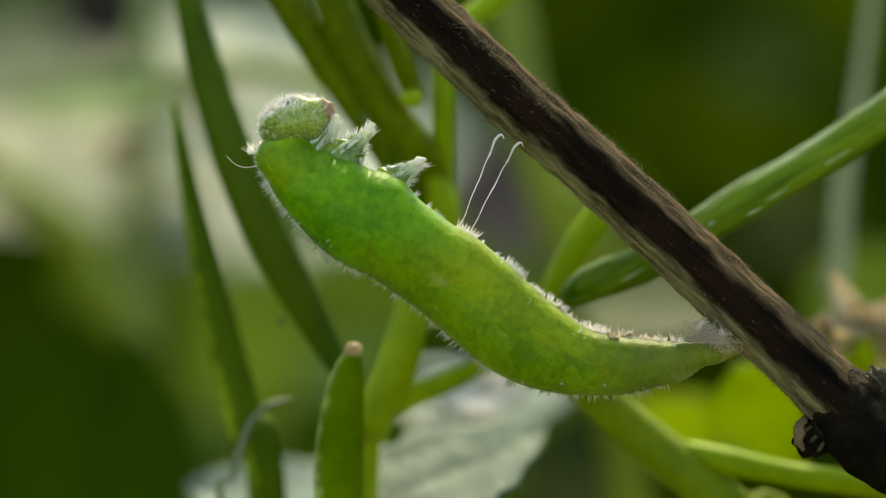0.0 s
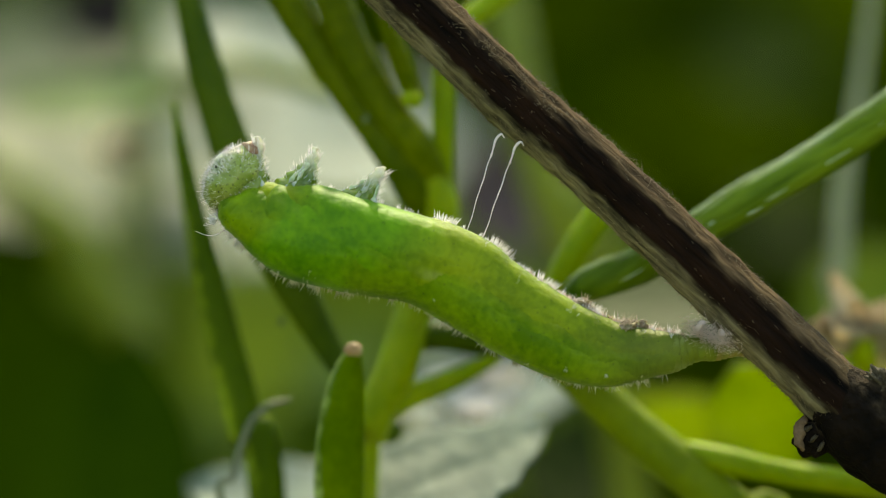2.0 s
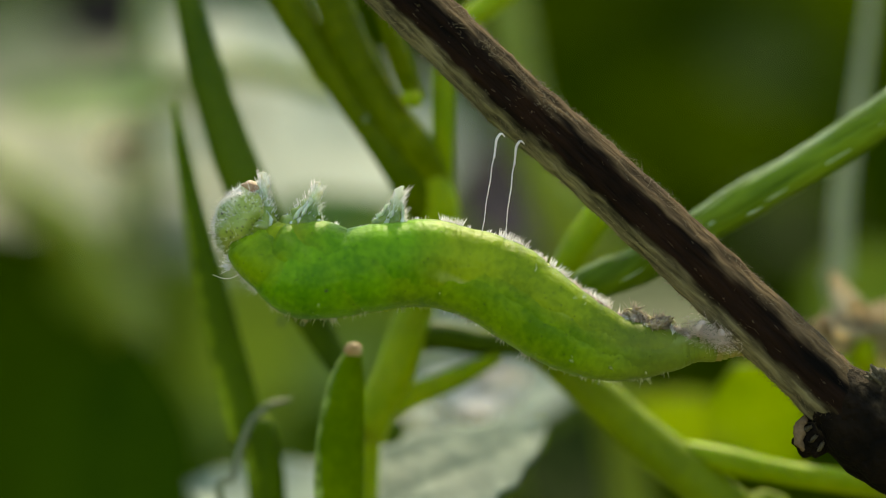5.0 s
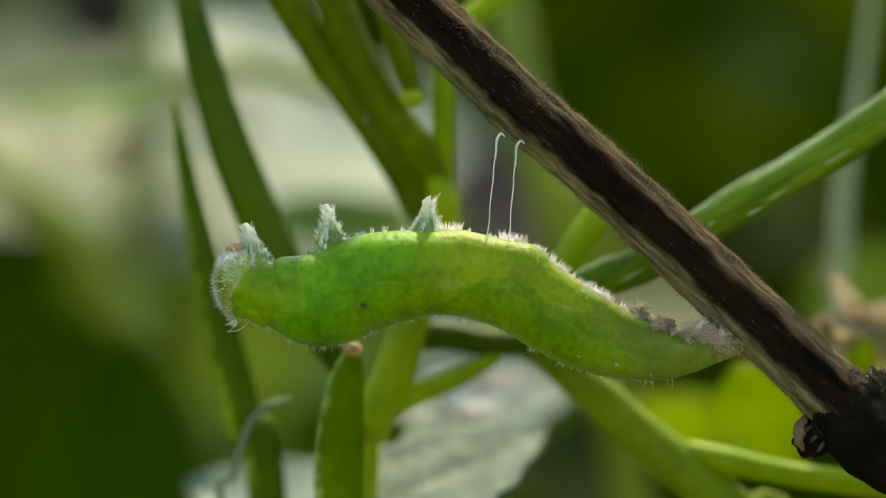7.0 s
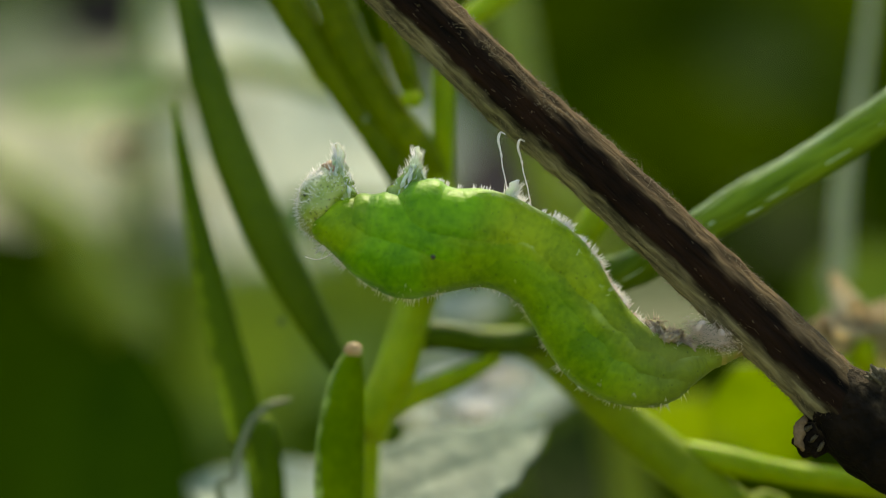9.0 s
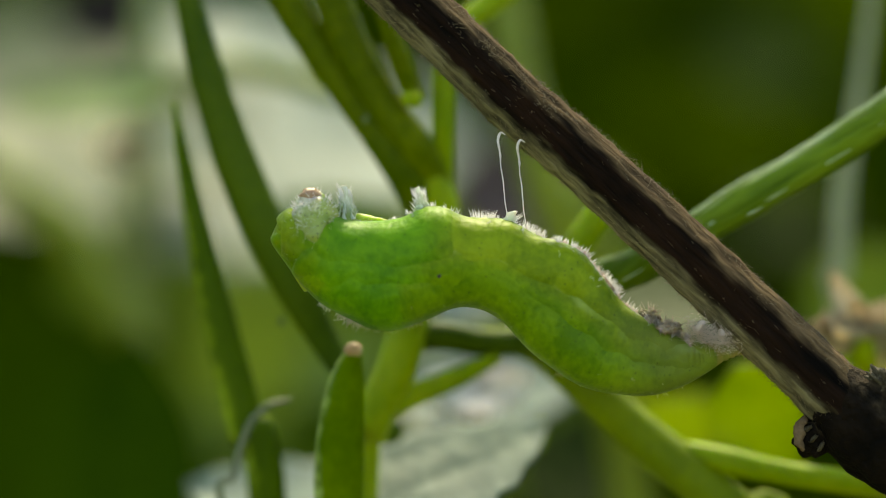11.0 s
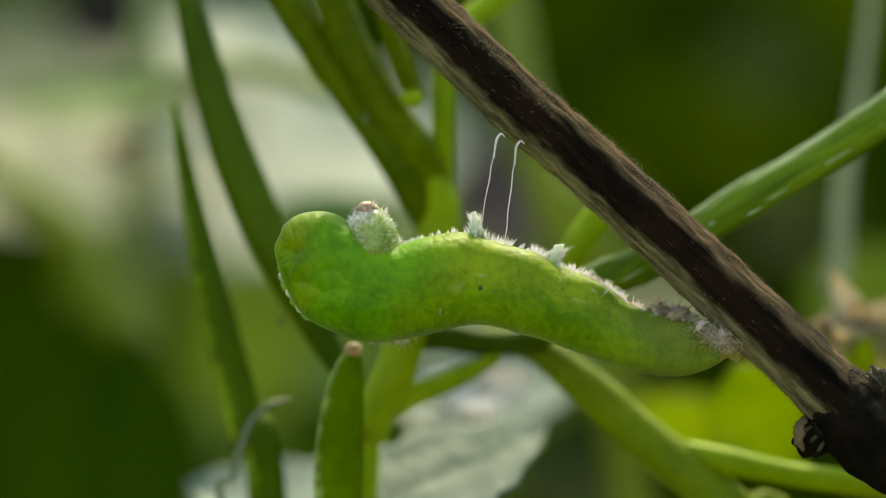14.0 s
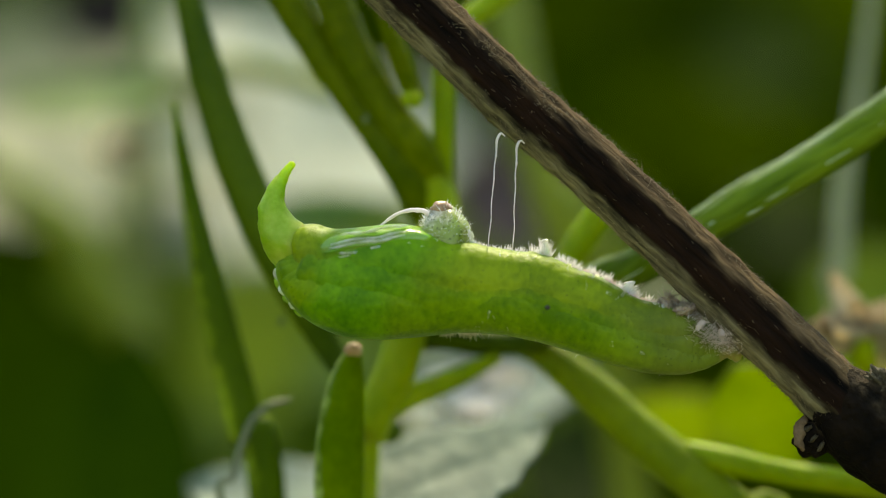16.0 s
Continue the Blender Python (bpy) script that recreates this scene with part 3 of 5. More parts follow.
    leaf(top, (20.6, 20, 236.6), 8.8, 3.1, 114, -26, LEAF_LIME, "glowing lime-green leaf", curl=0.12, point=1.45, wave=0.12, seed=1.0)
    leaf(top, (18.9, 36, 237.9), 7.7, 2.0, 161, -26, LEAF_LIME, "lime-green leaf", curl=0.1, seed=16.0)
    leaf(top, (-6.1, 6, 234.8), 14.6, 3.6, 35, 53, LEAF_DOWNY, "pale downy leaf", curl=0.02, seed=4.0, teeth=6)
    leaf(top, (-4.4, 16, 233.9), 11.0, 4.2, 165, 60, LEAF_DOWNY, "pale downy leaf", curl=0.1, seed=6.0, teeth=6)
    stem(top, [(-6, 9, 215), (-11.9, 8, 234.9), (-11.5, 8, 237.6), (-10.6, 8, 240.3), (-9.6, 8, 241.4), (-8.4, 9, 241.7)], [0.3, 0.24, 0.22, 0.2, 0.17, 0.08], TENDRIL, "tendril", "thin grey tendril", n=30, seg=10)
    leaf(top, (4.95, 15, 238.5), 1.9, 0.42, 66, 20, LEAF_LIME, "small lime-green leaf", curl=0.1, seed=14.0, nu=12, nv=5)
    # faded blossom
    rng = random.Random(2)
    for k in range(12):
        leaf(top, (2.2, 19, 241.3), rng.uniform(2.0, 3.4), rng.uniform(0.7, 1.1), rng.uniform(0, 360), rng.uniform(10, 65), PETAL_PINK, name="petal", seed=float(k), wave=0.3, nu=10, nv=4)
    return top


def far_plant():
    top = thing("pale_plant", (-0.03, 0.06, 0.0), "pale broad-leaved plant, out of focus", "plant")
    stem(top, [(-30, 60, -4), (-32, 58, 120), (-26, 50, 200), (-21.9, 58, 236.9), (-23.3, 58, 244.7), (-25.5, 58, 249.6), (-29.3, 58, 253.3), (-34.7, 58, 257)],
         [1.6, 1.2, 0.9, 0.82, 1.31, 1.56, 1.48, 1.23], STEM_OLIVE, "main_stem", n=50)
    stem(top, [(-18.6, 45, 261.2), (-14.4, 40, 262.1), (-10.5, 38, 261.4), (-6.7, 36, 260.1), (-3.8, 36, 259.2)], [0.82, 0.75, 0.75, 0.66, 0.51], STEM_OLIVE, "side_stem", n=24)
    stem(top, [(-22, 58, 200), (-22.1, 62, 242.5), (-22.6, 60, 250.5), (-21.9, 58, 256.6), (-21.4, 58, 263.2), (-21.2, 58, 270.6)], [0.6, 0.54, 1.04, 1.31, 1.15, 0.90], CREAM, "side_stem", n=30)
    leaf(top, (-13, 66, 265), 7.0, 3.0, 140, 50, LEAF_PALE, "small pale leaf", curl=0.1, seed=21.0)
    leaf(top, (-33.7, 95, 270), 14.0, 3.4, 3, 0, LITTER_DARK, "dark withered leaf", curl=0.1, seed=22.0)
    leaf(top, (-32.1, 105, 253.3), 38.0, 15.4, 22, 57, LEAF_PALE, "large pale grey-green leaf", curl=0.05, seed=2.0)
    leaf(top, (-40.1, 90, 251.9), 35.7, 13.0, 56, 62, LEAF_GREY, "large pale grey-green leaf", curl=0.05, seed=3.0)
    leaf(top, (-10, 75, 263.4), 16.0, 5.0, 150, 50, LEAF_PALE, "pale grey-green leaf", curl=0.05, seed=8.0)
    leaf(top, (-3, 30, 240.1), 13.0, 4.0, 12, 45, LEAF_PALE, "pale grey-green leaf", curl=0.05, seed=9.0)
    leaf(top, (8.6, 35, 245.7), 12.0, 3.6, 5, 55, LEAF_DULL, "dull green leaf", curl=0.05, seed=5.0)
    leaf(top, (-50.6, 120, 263.5), 34.0, 9.0, 24, 48, LEAF_GREY, "pale grey-green leaf", curl=0.05, seed=41.0)
    leaf(top, (-39.2, 130, 221.1), 30.0, 11.0, 84, -8, LEAF_SHADE, "deep green leaf, darkened as in shade", curl=0.05, seed=42.0)
    leaf(top, (-30.5, 50, 259.9), 14.0, 3.0, 5, 58, LEAF_GREEN, "green leaf", curl=0.1, seed=11.0)
    leaf(top, (-28, 160, 232.8), 54.0, 25.0, 28, -20, LEAF_OLIVE, "dull olive leaf", curl=0.05, seed=13.0)
    leaf(top, (-11.5, 40, 252.0), 9.0, 1.3, 4, 20, LEAF_GREEN, "green leaf", curl=0.1, seed=56.0)
    leaf(top, (-26, 75, 257.2), 11.5, 3.0, 18, 52, LEAF_PALE, "pale grey-green leaf", curl=0.1, seed=57.0)
    # blurred leaves of many greens between the stems
    leaf(top, (-11.5, 70, 239), 9.0, 2.6, 30, 35, LEAF_OLIVE, "dull olive leaf", curl=0.1, seed=51.0)
    leaf(top, (-19, 85, 233), 16.0, 4.2, 68, 25, LEAF_OLIVE, "dull olive leaf", curl=0.1, seed=52.0)
    leaf(top, (-6, 95, 226), 18.0, 4.8, 105, 20, LEAF_SHADE, "deep green leaf, darkened as in shade", curl=0.1, seed=53.0)
    # two dark leaves added where the stems sink into shade
    leaf(top, (-28, 90, 222), 22.0, 7.0, 94, 10, LEAF_SHADE, "deep green leaf, darkened as in shade", curl=0.1, seed=54.0)
    leaf(top, (-20.6, 45, 229.0), 15.5, 4.3, 93, 10, LEAF_SHADE, "deep green leaf, darkened as in shade", curl=0.1, seed=55.0)
    leaf(top, (-15.2, 80, 236.5), 13.0, 5.4, 94, -30, LEAF_OLIVE, "dull olive leaf", curl=0.08, seed=58.0)
    leaf(top, (-30.0, 70, 247.4), 9.0, 3.3, 10, -28, LEAF_OLIVE, "dull olive leaf", curl=0.08, seed=60.0)
    leaf(top, (-0.8, 30, 246.0), 5.2, 1.7, 12, 52, LEAF_PALE, "pale grey-green leaf", curl=0.1, seed=59.0)
    rng = random.Random(12)
    for k in range(3):
        leaf(top, (-23, 57, 239.8), rng.uniform(1.6, 2.4), rng.uniform(0.3, 0.5), rng.uniform(60, 120), rng.uniform(0, 50), PETAL_DRY, name="petal", seed=20.0 + k, wave=0.3, nu=10, nv=4)
    for k in range(4):
        leaf(top, (-22.1, 46, 256.8), rng.uniform(1.6, 2.6), rng.uniform(0.6, 0.9), rng.uniform(0, 360), rng.uniform(-20, 40), PETAL_DRY, name="petal", seed=float(k), wave=0.3, nu=10, nv=4)
    return top


def right_plant():
    top = thing("dry_flower_stalk", (0.045, 0.05, 0.0), "pale stalk with a curled brown dry flower, blurred", "plant")
    stem(top, [(45, 50, -4), (42, 40, 130), (36, 32, 210), (24.8, 26, 244.5), (24.3, 26, 248.7), (24.5, 26, 253.5), (25.5, 26, 259.7), (26.4, 26, 266.6), (26.8, 26, 270.8)],
         [1.6, 1.4, 1.2, 0.55, 0.62, 0.59, 0.42, 0.31, 0.28], STALK_PALE, "main_stem", n=50)
    rng = random.Random(5)
    for k in range(15):
        leaf(top, (23.5, 12, 245.4), rng.uniform(2.2, 3.6), rng.uniform(0.4, 0.8), rng.uniform(-60, 240), rng.choice((rng.uniform(-50, -5), rng.uniform(40, 75))), PETAL_DRY, name="petal", seed=float(k), wave=0.5, curl=0.6, nu=12, nv=4)
    leaf(top, (27.9, 24, 239.1), 8.0, 3.4, 118, -25, LEAF_LIME, "lime-green leaf", curl=0.1, seed=2.5)
    leaf(top, (26.4, 60, 245.1), 12.0, 4.0, 20, -25, LEAF_OLIVE, "dull olive leaf", curl=0.1, seed=7.5)
    stem(top, [(40, 44, 205), (25.7, 22, 241.2), (23.9, 13, 243.6), (23.5, 12, 245.4)], [1.0, 0.8, 0.8, 0.7], STEM, "flower_stalk", n=20)
    return top


def back_stem():
    top = thing("olive_stem", (0.0, 0.05, 0.0), "thick olive stem, far out of focus", "plant stem")
    stem(top, [(30, 55, -4), (22, 52, 140), (11.6, 48, 245.4), (8.3, 46, 250.8), (6.6, 45, 255.8), (5.2, 45, 261.2), (4.1, 45, 268.5), (3.7, 45, 273.1)],
         [2.4, 2.0, 1.38, 1.38, 1.38, 1.38, 1.31, 1.15], STEM_OLIVE, "main_stem", n=40)
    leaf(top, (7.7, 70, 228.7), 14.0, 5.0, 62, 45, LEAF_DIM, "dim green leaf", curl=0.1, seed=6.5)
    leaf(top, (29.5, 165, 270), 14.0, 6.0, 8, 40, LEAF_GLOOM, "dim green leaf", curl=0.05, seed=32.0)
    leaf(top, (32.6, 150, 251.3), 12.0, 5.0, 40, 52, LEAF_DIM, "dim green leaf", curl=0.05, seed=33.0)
    # added leaf shape that only supplies a grey-brown patch of backdrop
    leaf(top, (0.3, 110, 252.1), 11.0, 8.0, 20, 40, BACKDROP_BROWN, "blurred grey-brown backdrop patch in leaf shape", curl=0.2, seed=3.5)


near_plant()
far_plant()
right_plant()
back_stem()


# ---- the caterpillar, in rigid rings that move ----
TAIL = mm((14.8, 0, 245.2))
SECTIONS = 92
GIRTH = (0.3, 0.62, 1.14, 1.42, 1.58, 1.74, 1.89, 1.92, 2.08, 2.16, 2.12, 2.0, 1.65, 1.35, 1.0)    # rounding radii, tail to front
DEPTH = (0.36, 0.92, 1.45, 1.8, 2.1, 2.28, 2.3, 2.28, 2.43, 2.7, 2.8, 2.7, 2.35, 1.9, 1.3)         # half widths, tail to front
FIELD = {"belly": 0.0014, "flank": 0.0, "back": -0.0014}


def profile(values, s):
    """A value along the body, s from 0 at the tail to 1 at the front, in metres."""
    u = min(max(s, 0.0), 1.0) * (len(values) - 1)
    k = min(int(u), len(values) - 2)
    f = (u - k) * (u - k) * (3 - 2 * (u - k))
    return 0.001 * (values[k] * (1 - f) + values[k + 1] * f)


def ring_mesh(s, half, side):
    """One piece of the body: a rounded barrel along x, its belly towards +z, with a wrinkled skin."""
    bm = bmesh.new()
    seg, rows = 36, []
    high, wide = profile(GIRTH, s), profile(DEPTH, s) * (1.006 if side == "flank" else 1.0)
    for i in range(-4, 5):
        u = i / 4
        fall = 1 - 0.022 * u * u - 0.13 * u ** 4
        row = []
        for j in range(seg):
            a = 2 * math.pi * j / seg
            flat = math.copysign(abs(math.cos(a)) ** 0.62, math.cos(a))      # full flanks, so that the pieces run into one another
            q = Vector((s * 24 + u * half * 800, wide * flat * 800, (high * math.sin(a) + FIELD[side]) * 800))
            w = fall * (1 + 0.008 * noise.noise(q) + 0.003 * noise.noise(q * 2.7) + 0.004 * math.cos(2 * math.pi * 12 * (s + u * half / 0.029)))
            row.append(bm.verts.new((u * half, w * wide * flat, w * high * math.sin(a))))
        rows.append(row)
    for a, b in zip(rows, rows[1:]):
        for j in range(seg):
            bm.faces.new((a[j], b[j], b[(j + 1) % seg], a[(j + 1) % seg]))
    for row, x, sgn in ((rows[0], -half * 1.1, -1), (rows[-1], half * 1.1, 1)):
        tip = bm.verts.new((x, 0, 0))
        for j in range(seg):
            f = (row[j], row[(j + 1) % seg], tip)
            bm.faces.new(f if sgn > 0 else f[::-1])
    bmesh.ops.recalc_face_normals(bm, faces=bm.faces)
    return bm


def grown(ob, s, side):
    """Gives a body piece its coordinates on the straight, unbent animal, so that its markings run on from ring to ring."""
    at = ob.data.attributes.new("rest", "FLOAT_VECTOR", "POINT")
    for v, d in zip(ob.data.vertices, at.data):
        d.vector = (s * 0.03 + v.co.x, v.co.y, v.co.z + FIELD[side])
    return ob


def bristles(s, half, count, length, seed, side, spread=20):
    """Short silvery hairs, in small clumps, on the belly (1) or the back (-1) of a band of skin."""
    rng = random.Random(seed)
    bm = bmesh.new()
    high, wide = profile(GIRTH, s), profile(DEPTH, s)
    for _ in range(max(1, count // 6)):
        a0, x0, tall = 90 * side + rng.gauss(0, spread), rng.uniform(-half, half), length * rng.uniform(0.45, 1.3)
        for _ in range(rng.randint(3, 9)):
            a = radians(a0 + rng.gauss(0, 3))
            d = Vector((0, math.cos(a) * wide, math.sin(a) * high))
            out = Vector((0, math.cos(a), math.sin(a)))
            x = Vector((x0 + rng.gauss(0, 0.00005), 0, 0))
            lean = Vector((rng.gauss(0, 0.3), rng.gauss(0, 0.25), rng.gauss(0, 0.1)))
            hair(bm, d * 0.95 + x, d + x + (out + lean) * tall * rng.uniform(0.3, 1.0), rng.uniform(0.000018, 0.000044))
    return bm


def caterpillar():
    top = thing("caterpillar", TAIL, "green hairy caterpillar turning into a horned chrysalis, silk-girdled under the twig", "caterpillar")
    got = {"ring": [], "band": [], "leg": [], "proleg": [], "bump": [], "fold": []}
    for i in range(SECTIONS):
        s = 0.005 + 0.975 * i / (SECTIONS - 1)
        half = 0.00105 if s < 0.8 else 0.0008 if s < 0.93 else 0.0006
        for side, name in (("belly", "belly_ring"), ("flank", "body_ring"), ("back", "back_ring")):
            if side == "flank" and not 0.06 < s < 0.87:
                continue
            ob = part(name, ring_mesh(s, half, side), TAIL_TIP if s < 0.055 else FLESH, top)
            got["ring"].append((s, side, grown(ob, s, side)))
    # the beaded lower edge of the chrysalis' front
    for i in range(7):
        bm = bmesh.new()
        r = (0.3, 0.24, 0.34, 0.26, 0.36, 0.28, 0.22)[i] * 0.001
        blob(bm, (0, 0, 0), (r * 1.2, r, r), seg=18, rings=12, rough=0.15, grain=2.0, seed=i)
        got["bump"].append((0.855 + 0.017 * i, (-0.5, 0.2, -0.3, 0.4, -0.6, 0.1, -0.2)[i] * 0.001, part("tubercle", bm, MEMBRANE if i % 2 else WING, top, "glossy bead of the chrysalis edge")))
    # the wing case that shows on the flank once the skin is off
    bm = bmesh.new()
    blob(bm, (0, 0, 0), (0.0030, 0.0005, 0.00075), seg=40, rings=26, rough=0.08, grain=3.0)
    got["wing"] = part("wing_case", bm, WING, top, "glossy ridged wing case")
    rng = random.Random(8)
    for i in range(8):
        bm = bmesh.new()
        path, h0, x0, run = [], -0.7 + 0.19 * i, rng.uniform(1.6, 2.7), rng.uniform(0.4, 0.62)
        for j in range(9):
            h = h0 + 0.03 * j + 0.05 * math.sin(j * 1.3 + i)
            path.append(((x0 - run * j) * 0.001, 0.0005 * math.sqrt(max(1 - (h / 0.95) ** 2, 0.05)), h * 0.001))
        tube(bm, path, [0.00002, 0.00005, 0.00007, 0.00005, 0.00008, 0.00005, 0.00007, 0.00004, 0.00002], n=30, seg=10, rough=0.00004, grain=2400, seed=i)
        part("wing_ridge", bm, MEMBRANE if i % 3 else WING, got["wing"])
    # thin empty lining that lifts off with the old head
    bm = bmesh.new()
    tube(bm, [(0.0, 0, 0.0), (0.0007, 0, 0.0003), (0.0017, 0, 0.0001), (0.0026, 0, -0.0006), (0.0031, 0, -0.0013)], [0.00015, 0.00013, 0.0001, 0.00007, 0.00005], n=24, seg=8, rough=0.00004, grain=2500)
    got["lining"] = part("loose_lining", bm, SILK, top, "white loose tube of shed lining")
    # bands of bristles that belong to the old skin
    for i in range(17):
        s = 0.13 + 0.82 * i / 16
        if s < 0.42:
            fuzz = bristles(s, 0.0010, 200, 0.00024, 100 + i, 1, 18)
            got["band"].append((s, part("belly_fuzz", fuzz, HAIR_PINK, top, "matted pinkish-white belly fuzz"), 1, 0.0))
        for side in (-1, 1):
            rich, tall = (110, 0.00052) if s > 0.68 else (75, 0.00046)
            if side > 0:
                rich, tall = (50, 0.0003) if s > 0.45 else (80, 0.00042)
            hairs = bristles(s, 0.0010, rich, tall, 2 * i + (side > 0), side)
            got["band"].append((s, part("bristle_band", hairs, HAIR, top), side, 0.0 if side > 0 else 0.0006 if s < 0.86 else 0.0001))
    bm = bmesh.new()
    tube(bm, [(0, 0.0003, 0.0003), (0.0001, 0.0004, -0.0007), (0.0004, 0.0004, -0.0012), (0.0009, 0.0005, -0.0015)], [0.00003, 0.00002, 0.00002, 0.000015], n=16, seg=6)
    bm.transform(Matrix.Translation((0, 0, -profile(GIRTH, 0.9))))
    got["band"].append((0.9, part("stray_hair", bm, SILK, top), -1, 0.002))
    # three pairs of walking legs: a broad soft base, a wrinkled glassy slope and a bristly tip
    for i in range(3):
        lean = (0.0005, 0.0001, -0.0005)[i]
        for sgn in (-1, 1):
            bm = bmesh.new()
            rng = random.Random(60 + i + sgn)
            tube(bm, [(-0.2 * lean, 0, -0.0018), (0, 0, -0.0008), (0.2 * lean, 0, -0.0001), (0.5 * lean, 0, 0.0005), (0.8 * lean, 0, 0.0011), (1.1 * lean, 0, 0.0016), (1.5 * lean, 0, 0.00195)],
                 [0.001, 0.00125, 0.00096, 0.00056, 0.00034, 0.00022, 0.0001], n=40, seg=28, rough=0.0001, grain=1500, seed=i + sgn)
            for v in bm.verts:
                v.co.y *= 0.72
                v.co.x += 0.00006 * math.sin(v.co.z * 11000) * (v.co.z > -0.0006)
            leg = part("leg", bm, LEG_SKIN, top, "pale glassy pointed leg")
            bm = bmesh.new()
            for j in range(4):
                a, wob = radians(rng.uniform(5, 165)) * sgn, rng.uniform(-0.0003, 0.0003)
                way = lambda r, h, k: (r * math.cos(a) + lean * k, 0.72 * r * math.sin(a), h)
                tube(bm, [way(0.00122, -0.0007 + wob, 0), way(0.00096, -0.0001, 0.2), way(0.0006, 0.00045 + wob, 0.5), way(0.00036, 0.00105, 0.8)],
                     [0.00003, 0.00009, 0.0001, 0.00003], n=16, seg=10, rough=0.00014, grain=3600, seed=j)
            part("leg_fold", bm, MEMBRANE, leg, "wet white folds of skin")
            bm = bmesh.new()
            for _ in range(150):
                a, h = rng.uniform(0, 6.28), rng.triangular(-0.0004, 0.0018, 0.0016)
                w = 0.00022 + 0.00075 * max(1 - max(h, 0) / 0.0011, 0.0)
                root = Vector((math.cos(a) * w + lean * max(h, 0) * 800, math.sin(a) * w * 0.7, h))
                hair(bm, root * 0.97, root + Vector((math.cos(a) * 0.25 + lean * 300, math.sin(a) * 0.25, 0.35)) * 0.001 * rng.uniform(0.4, 1.2), 0.000017)
            part("bristles", bm, HAIR, leg)
            got["leg"].append((i, sgn, leg))
    # stubby prolegs on the rear half
    for s in (0.6, 0.48, 0.37, 0.27):
        for sgn in (-1, 1):
            bm = bmesh.new()
            blob(bm, (0, 0, -0.0003), (0.0009, 0.0006, 0.00045), seg=22, rings=14, rough=0.15, grain=2.5, seed=s)
            leg = part("proleg", bm, PROLEG_SKIN if s > 0.3 else OLD_SKIN, top, "stubby pale proleg")
            bm = bmesh.new()
            rng = random.Random(round(s * 100))
            for _ in range(70):
                a = rng.uniform(0, 6.28)
                root = Vector((math.cos(a) * 0.0006, math.sin(a) * 0.0004, 0.0001)) * rng.uniform(0.4, 1.0)
                hair(bm, root, root + Vector((math.cos(a) * 0.4, math.sin(a) * 0.4, 1.0)) * rng.uniform(0.0002, 0.00055), 0.000018)
            part("bristles", bm, HAIR, leg)
            got["proleg"].append((s, sgn, leg))
    # head capsule with mouthparts, eyes and hairs
    size = Vector((0.00138, 0.0016, 0.00192))
    bm = bmesh.new()
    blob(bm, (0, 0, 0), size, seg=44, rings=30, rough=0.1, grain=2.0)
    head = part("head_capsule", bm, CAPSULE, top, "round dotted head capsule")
    bm = bmesh.new()
    for y in (-0.00035, 0.00035):
        blob(bm, (0.0002, y, 0.00172), (0.00055, 0.0004, 0.0004), seg=18, rings=12, rough=0.3, grain=2.0, seed=y * 1000)
    part("mouthparts", bm, MOUTH, head, "small brown mouthparts")
    bm = bmesh.new()
    for k in range(5):
        a = 0.5 + 0.28 * k
        blob(bm, (size.x * 0.75 * math.sin(a), size.y * 0.62, size.z * 0.6 * math.cos(a)), (0.00007, 0.00005, 0.00007), seg=10, rings=8)
    part("eye_spots", bm, SPOT, head, "row of tiny dark eyes")
    rng = random.Random(77)
    bm = bmesh.new()
    for _ in range(1000):
        d = Vector((rng.gauss(0.4, 1), rng.gauss(0, 1), rng.gauss(0, 1))).normalized()
        p = Vector((d.x * size.x, d.y * size.y, d.z * size.z)) * 0.98
        hair(bm, p, p + (d + Vector((rng.gauss(0, 0.3), rng.gauss(0, 0.3), rng.gauss(0, 0.3)))) * rng.uniform(0.00012, 0.00036), 0.000017)
    part("bristles", bm, HAIR, head)
    got["head"] = head
    # the chrysalis' horn, folded over the front until it springs up
    bm = bmesh.new()
    tube(bm, [(-0.0009, 0, 0.0014), (0, 0, 0.0006), (0.0012, 0, -0.0002), (0.0024, 0, -0.0003), (0.0034, 0, 0.0001), (0.0042, 0, 0.0006)],
         [0.00095, 0.00128, 0.00092, 0.00056, 0.00033, 0.00012], n=44, seg=26, rough=0.0001, grain=1300)
    got["horn"] = part("horn", bm, HORN_GREEN, top, "curved yellow-green horn")
    # one dark spot on the skin's flank
    bm = bmesh.new()
    blob(bm, (0, 0, 0), (0.00013, 0.00006, 0.00013), seg=12, rings=8)
    got["spot"] = part("dark_spot", bm, SPOT, top)
    # crumpled old skin pushed together near the tail
    rng = random.Random(21)
    for i in range(10):
        bm = bmesh.new()
        blob(bm, (0, 0, 0), (rng.uniform(0.0004, 0.0007), rng.uniform(0.0004, 0.0006), rng.uniform(0.0002, 0.0004)), None, 26, 18, 0.7, 3.4, i)
        ob = part("skin_fold", bm, OLD_SKIN, top, "crumpled grey-brown old skin")
        bm = bmesh.new()
        for _ in range(220):
            d = Vector((rng.gauss(0, 1), rng.gauss(0, 1), rng.gauss(0, 1))).normalized()
            hair(bm, d * rng.uniform(0.0002, 0.0005), d * rng.uniform(0.0004, 0.0006) + Vector((rng.gauss(0, 1), rng.gauss(0, 1), rng.gauss(0, 1))) * 0.0002, 0.000025)
        part("bristles", bm, HAIR_DULL, ob)
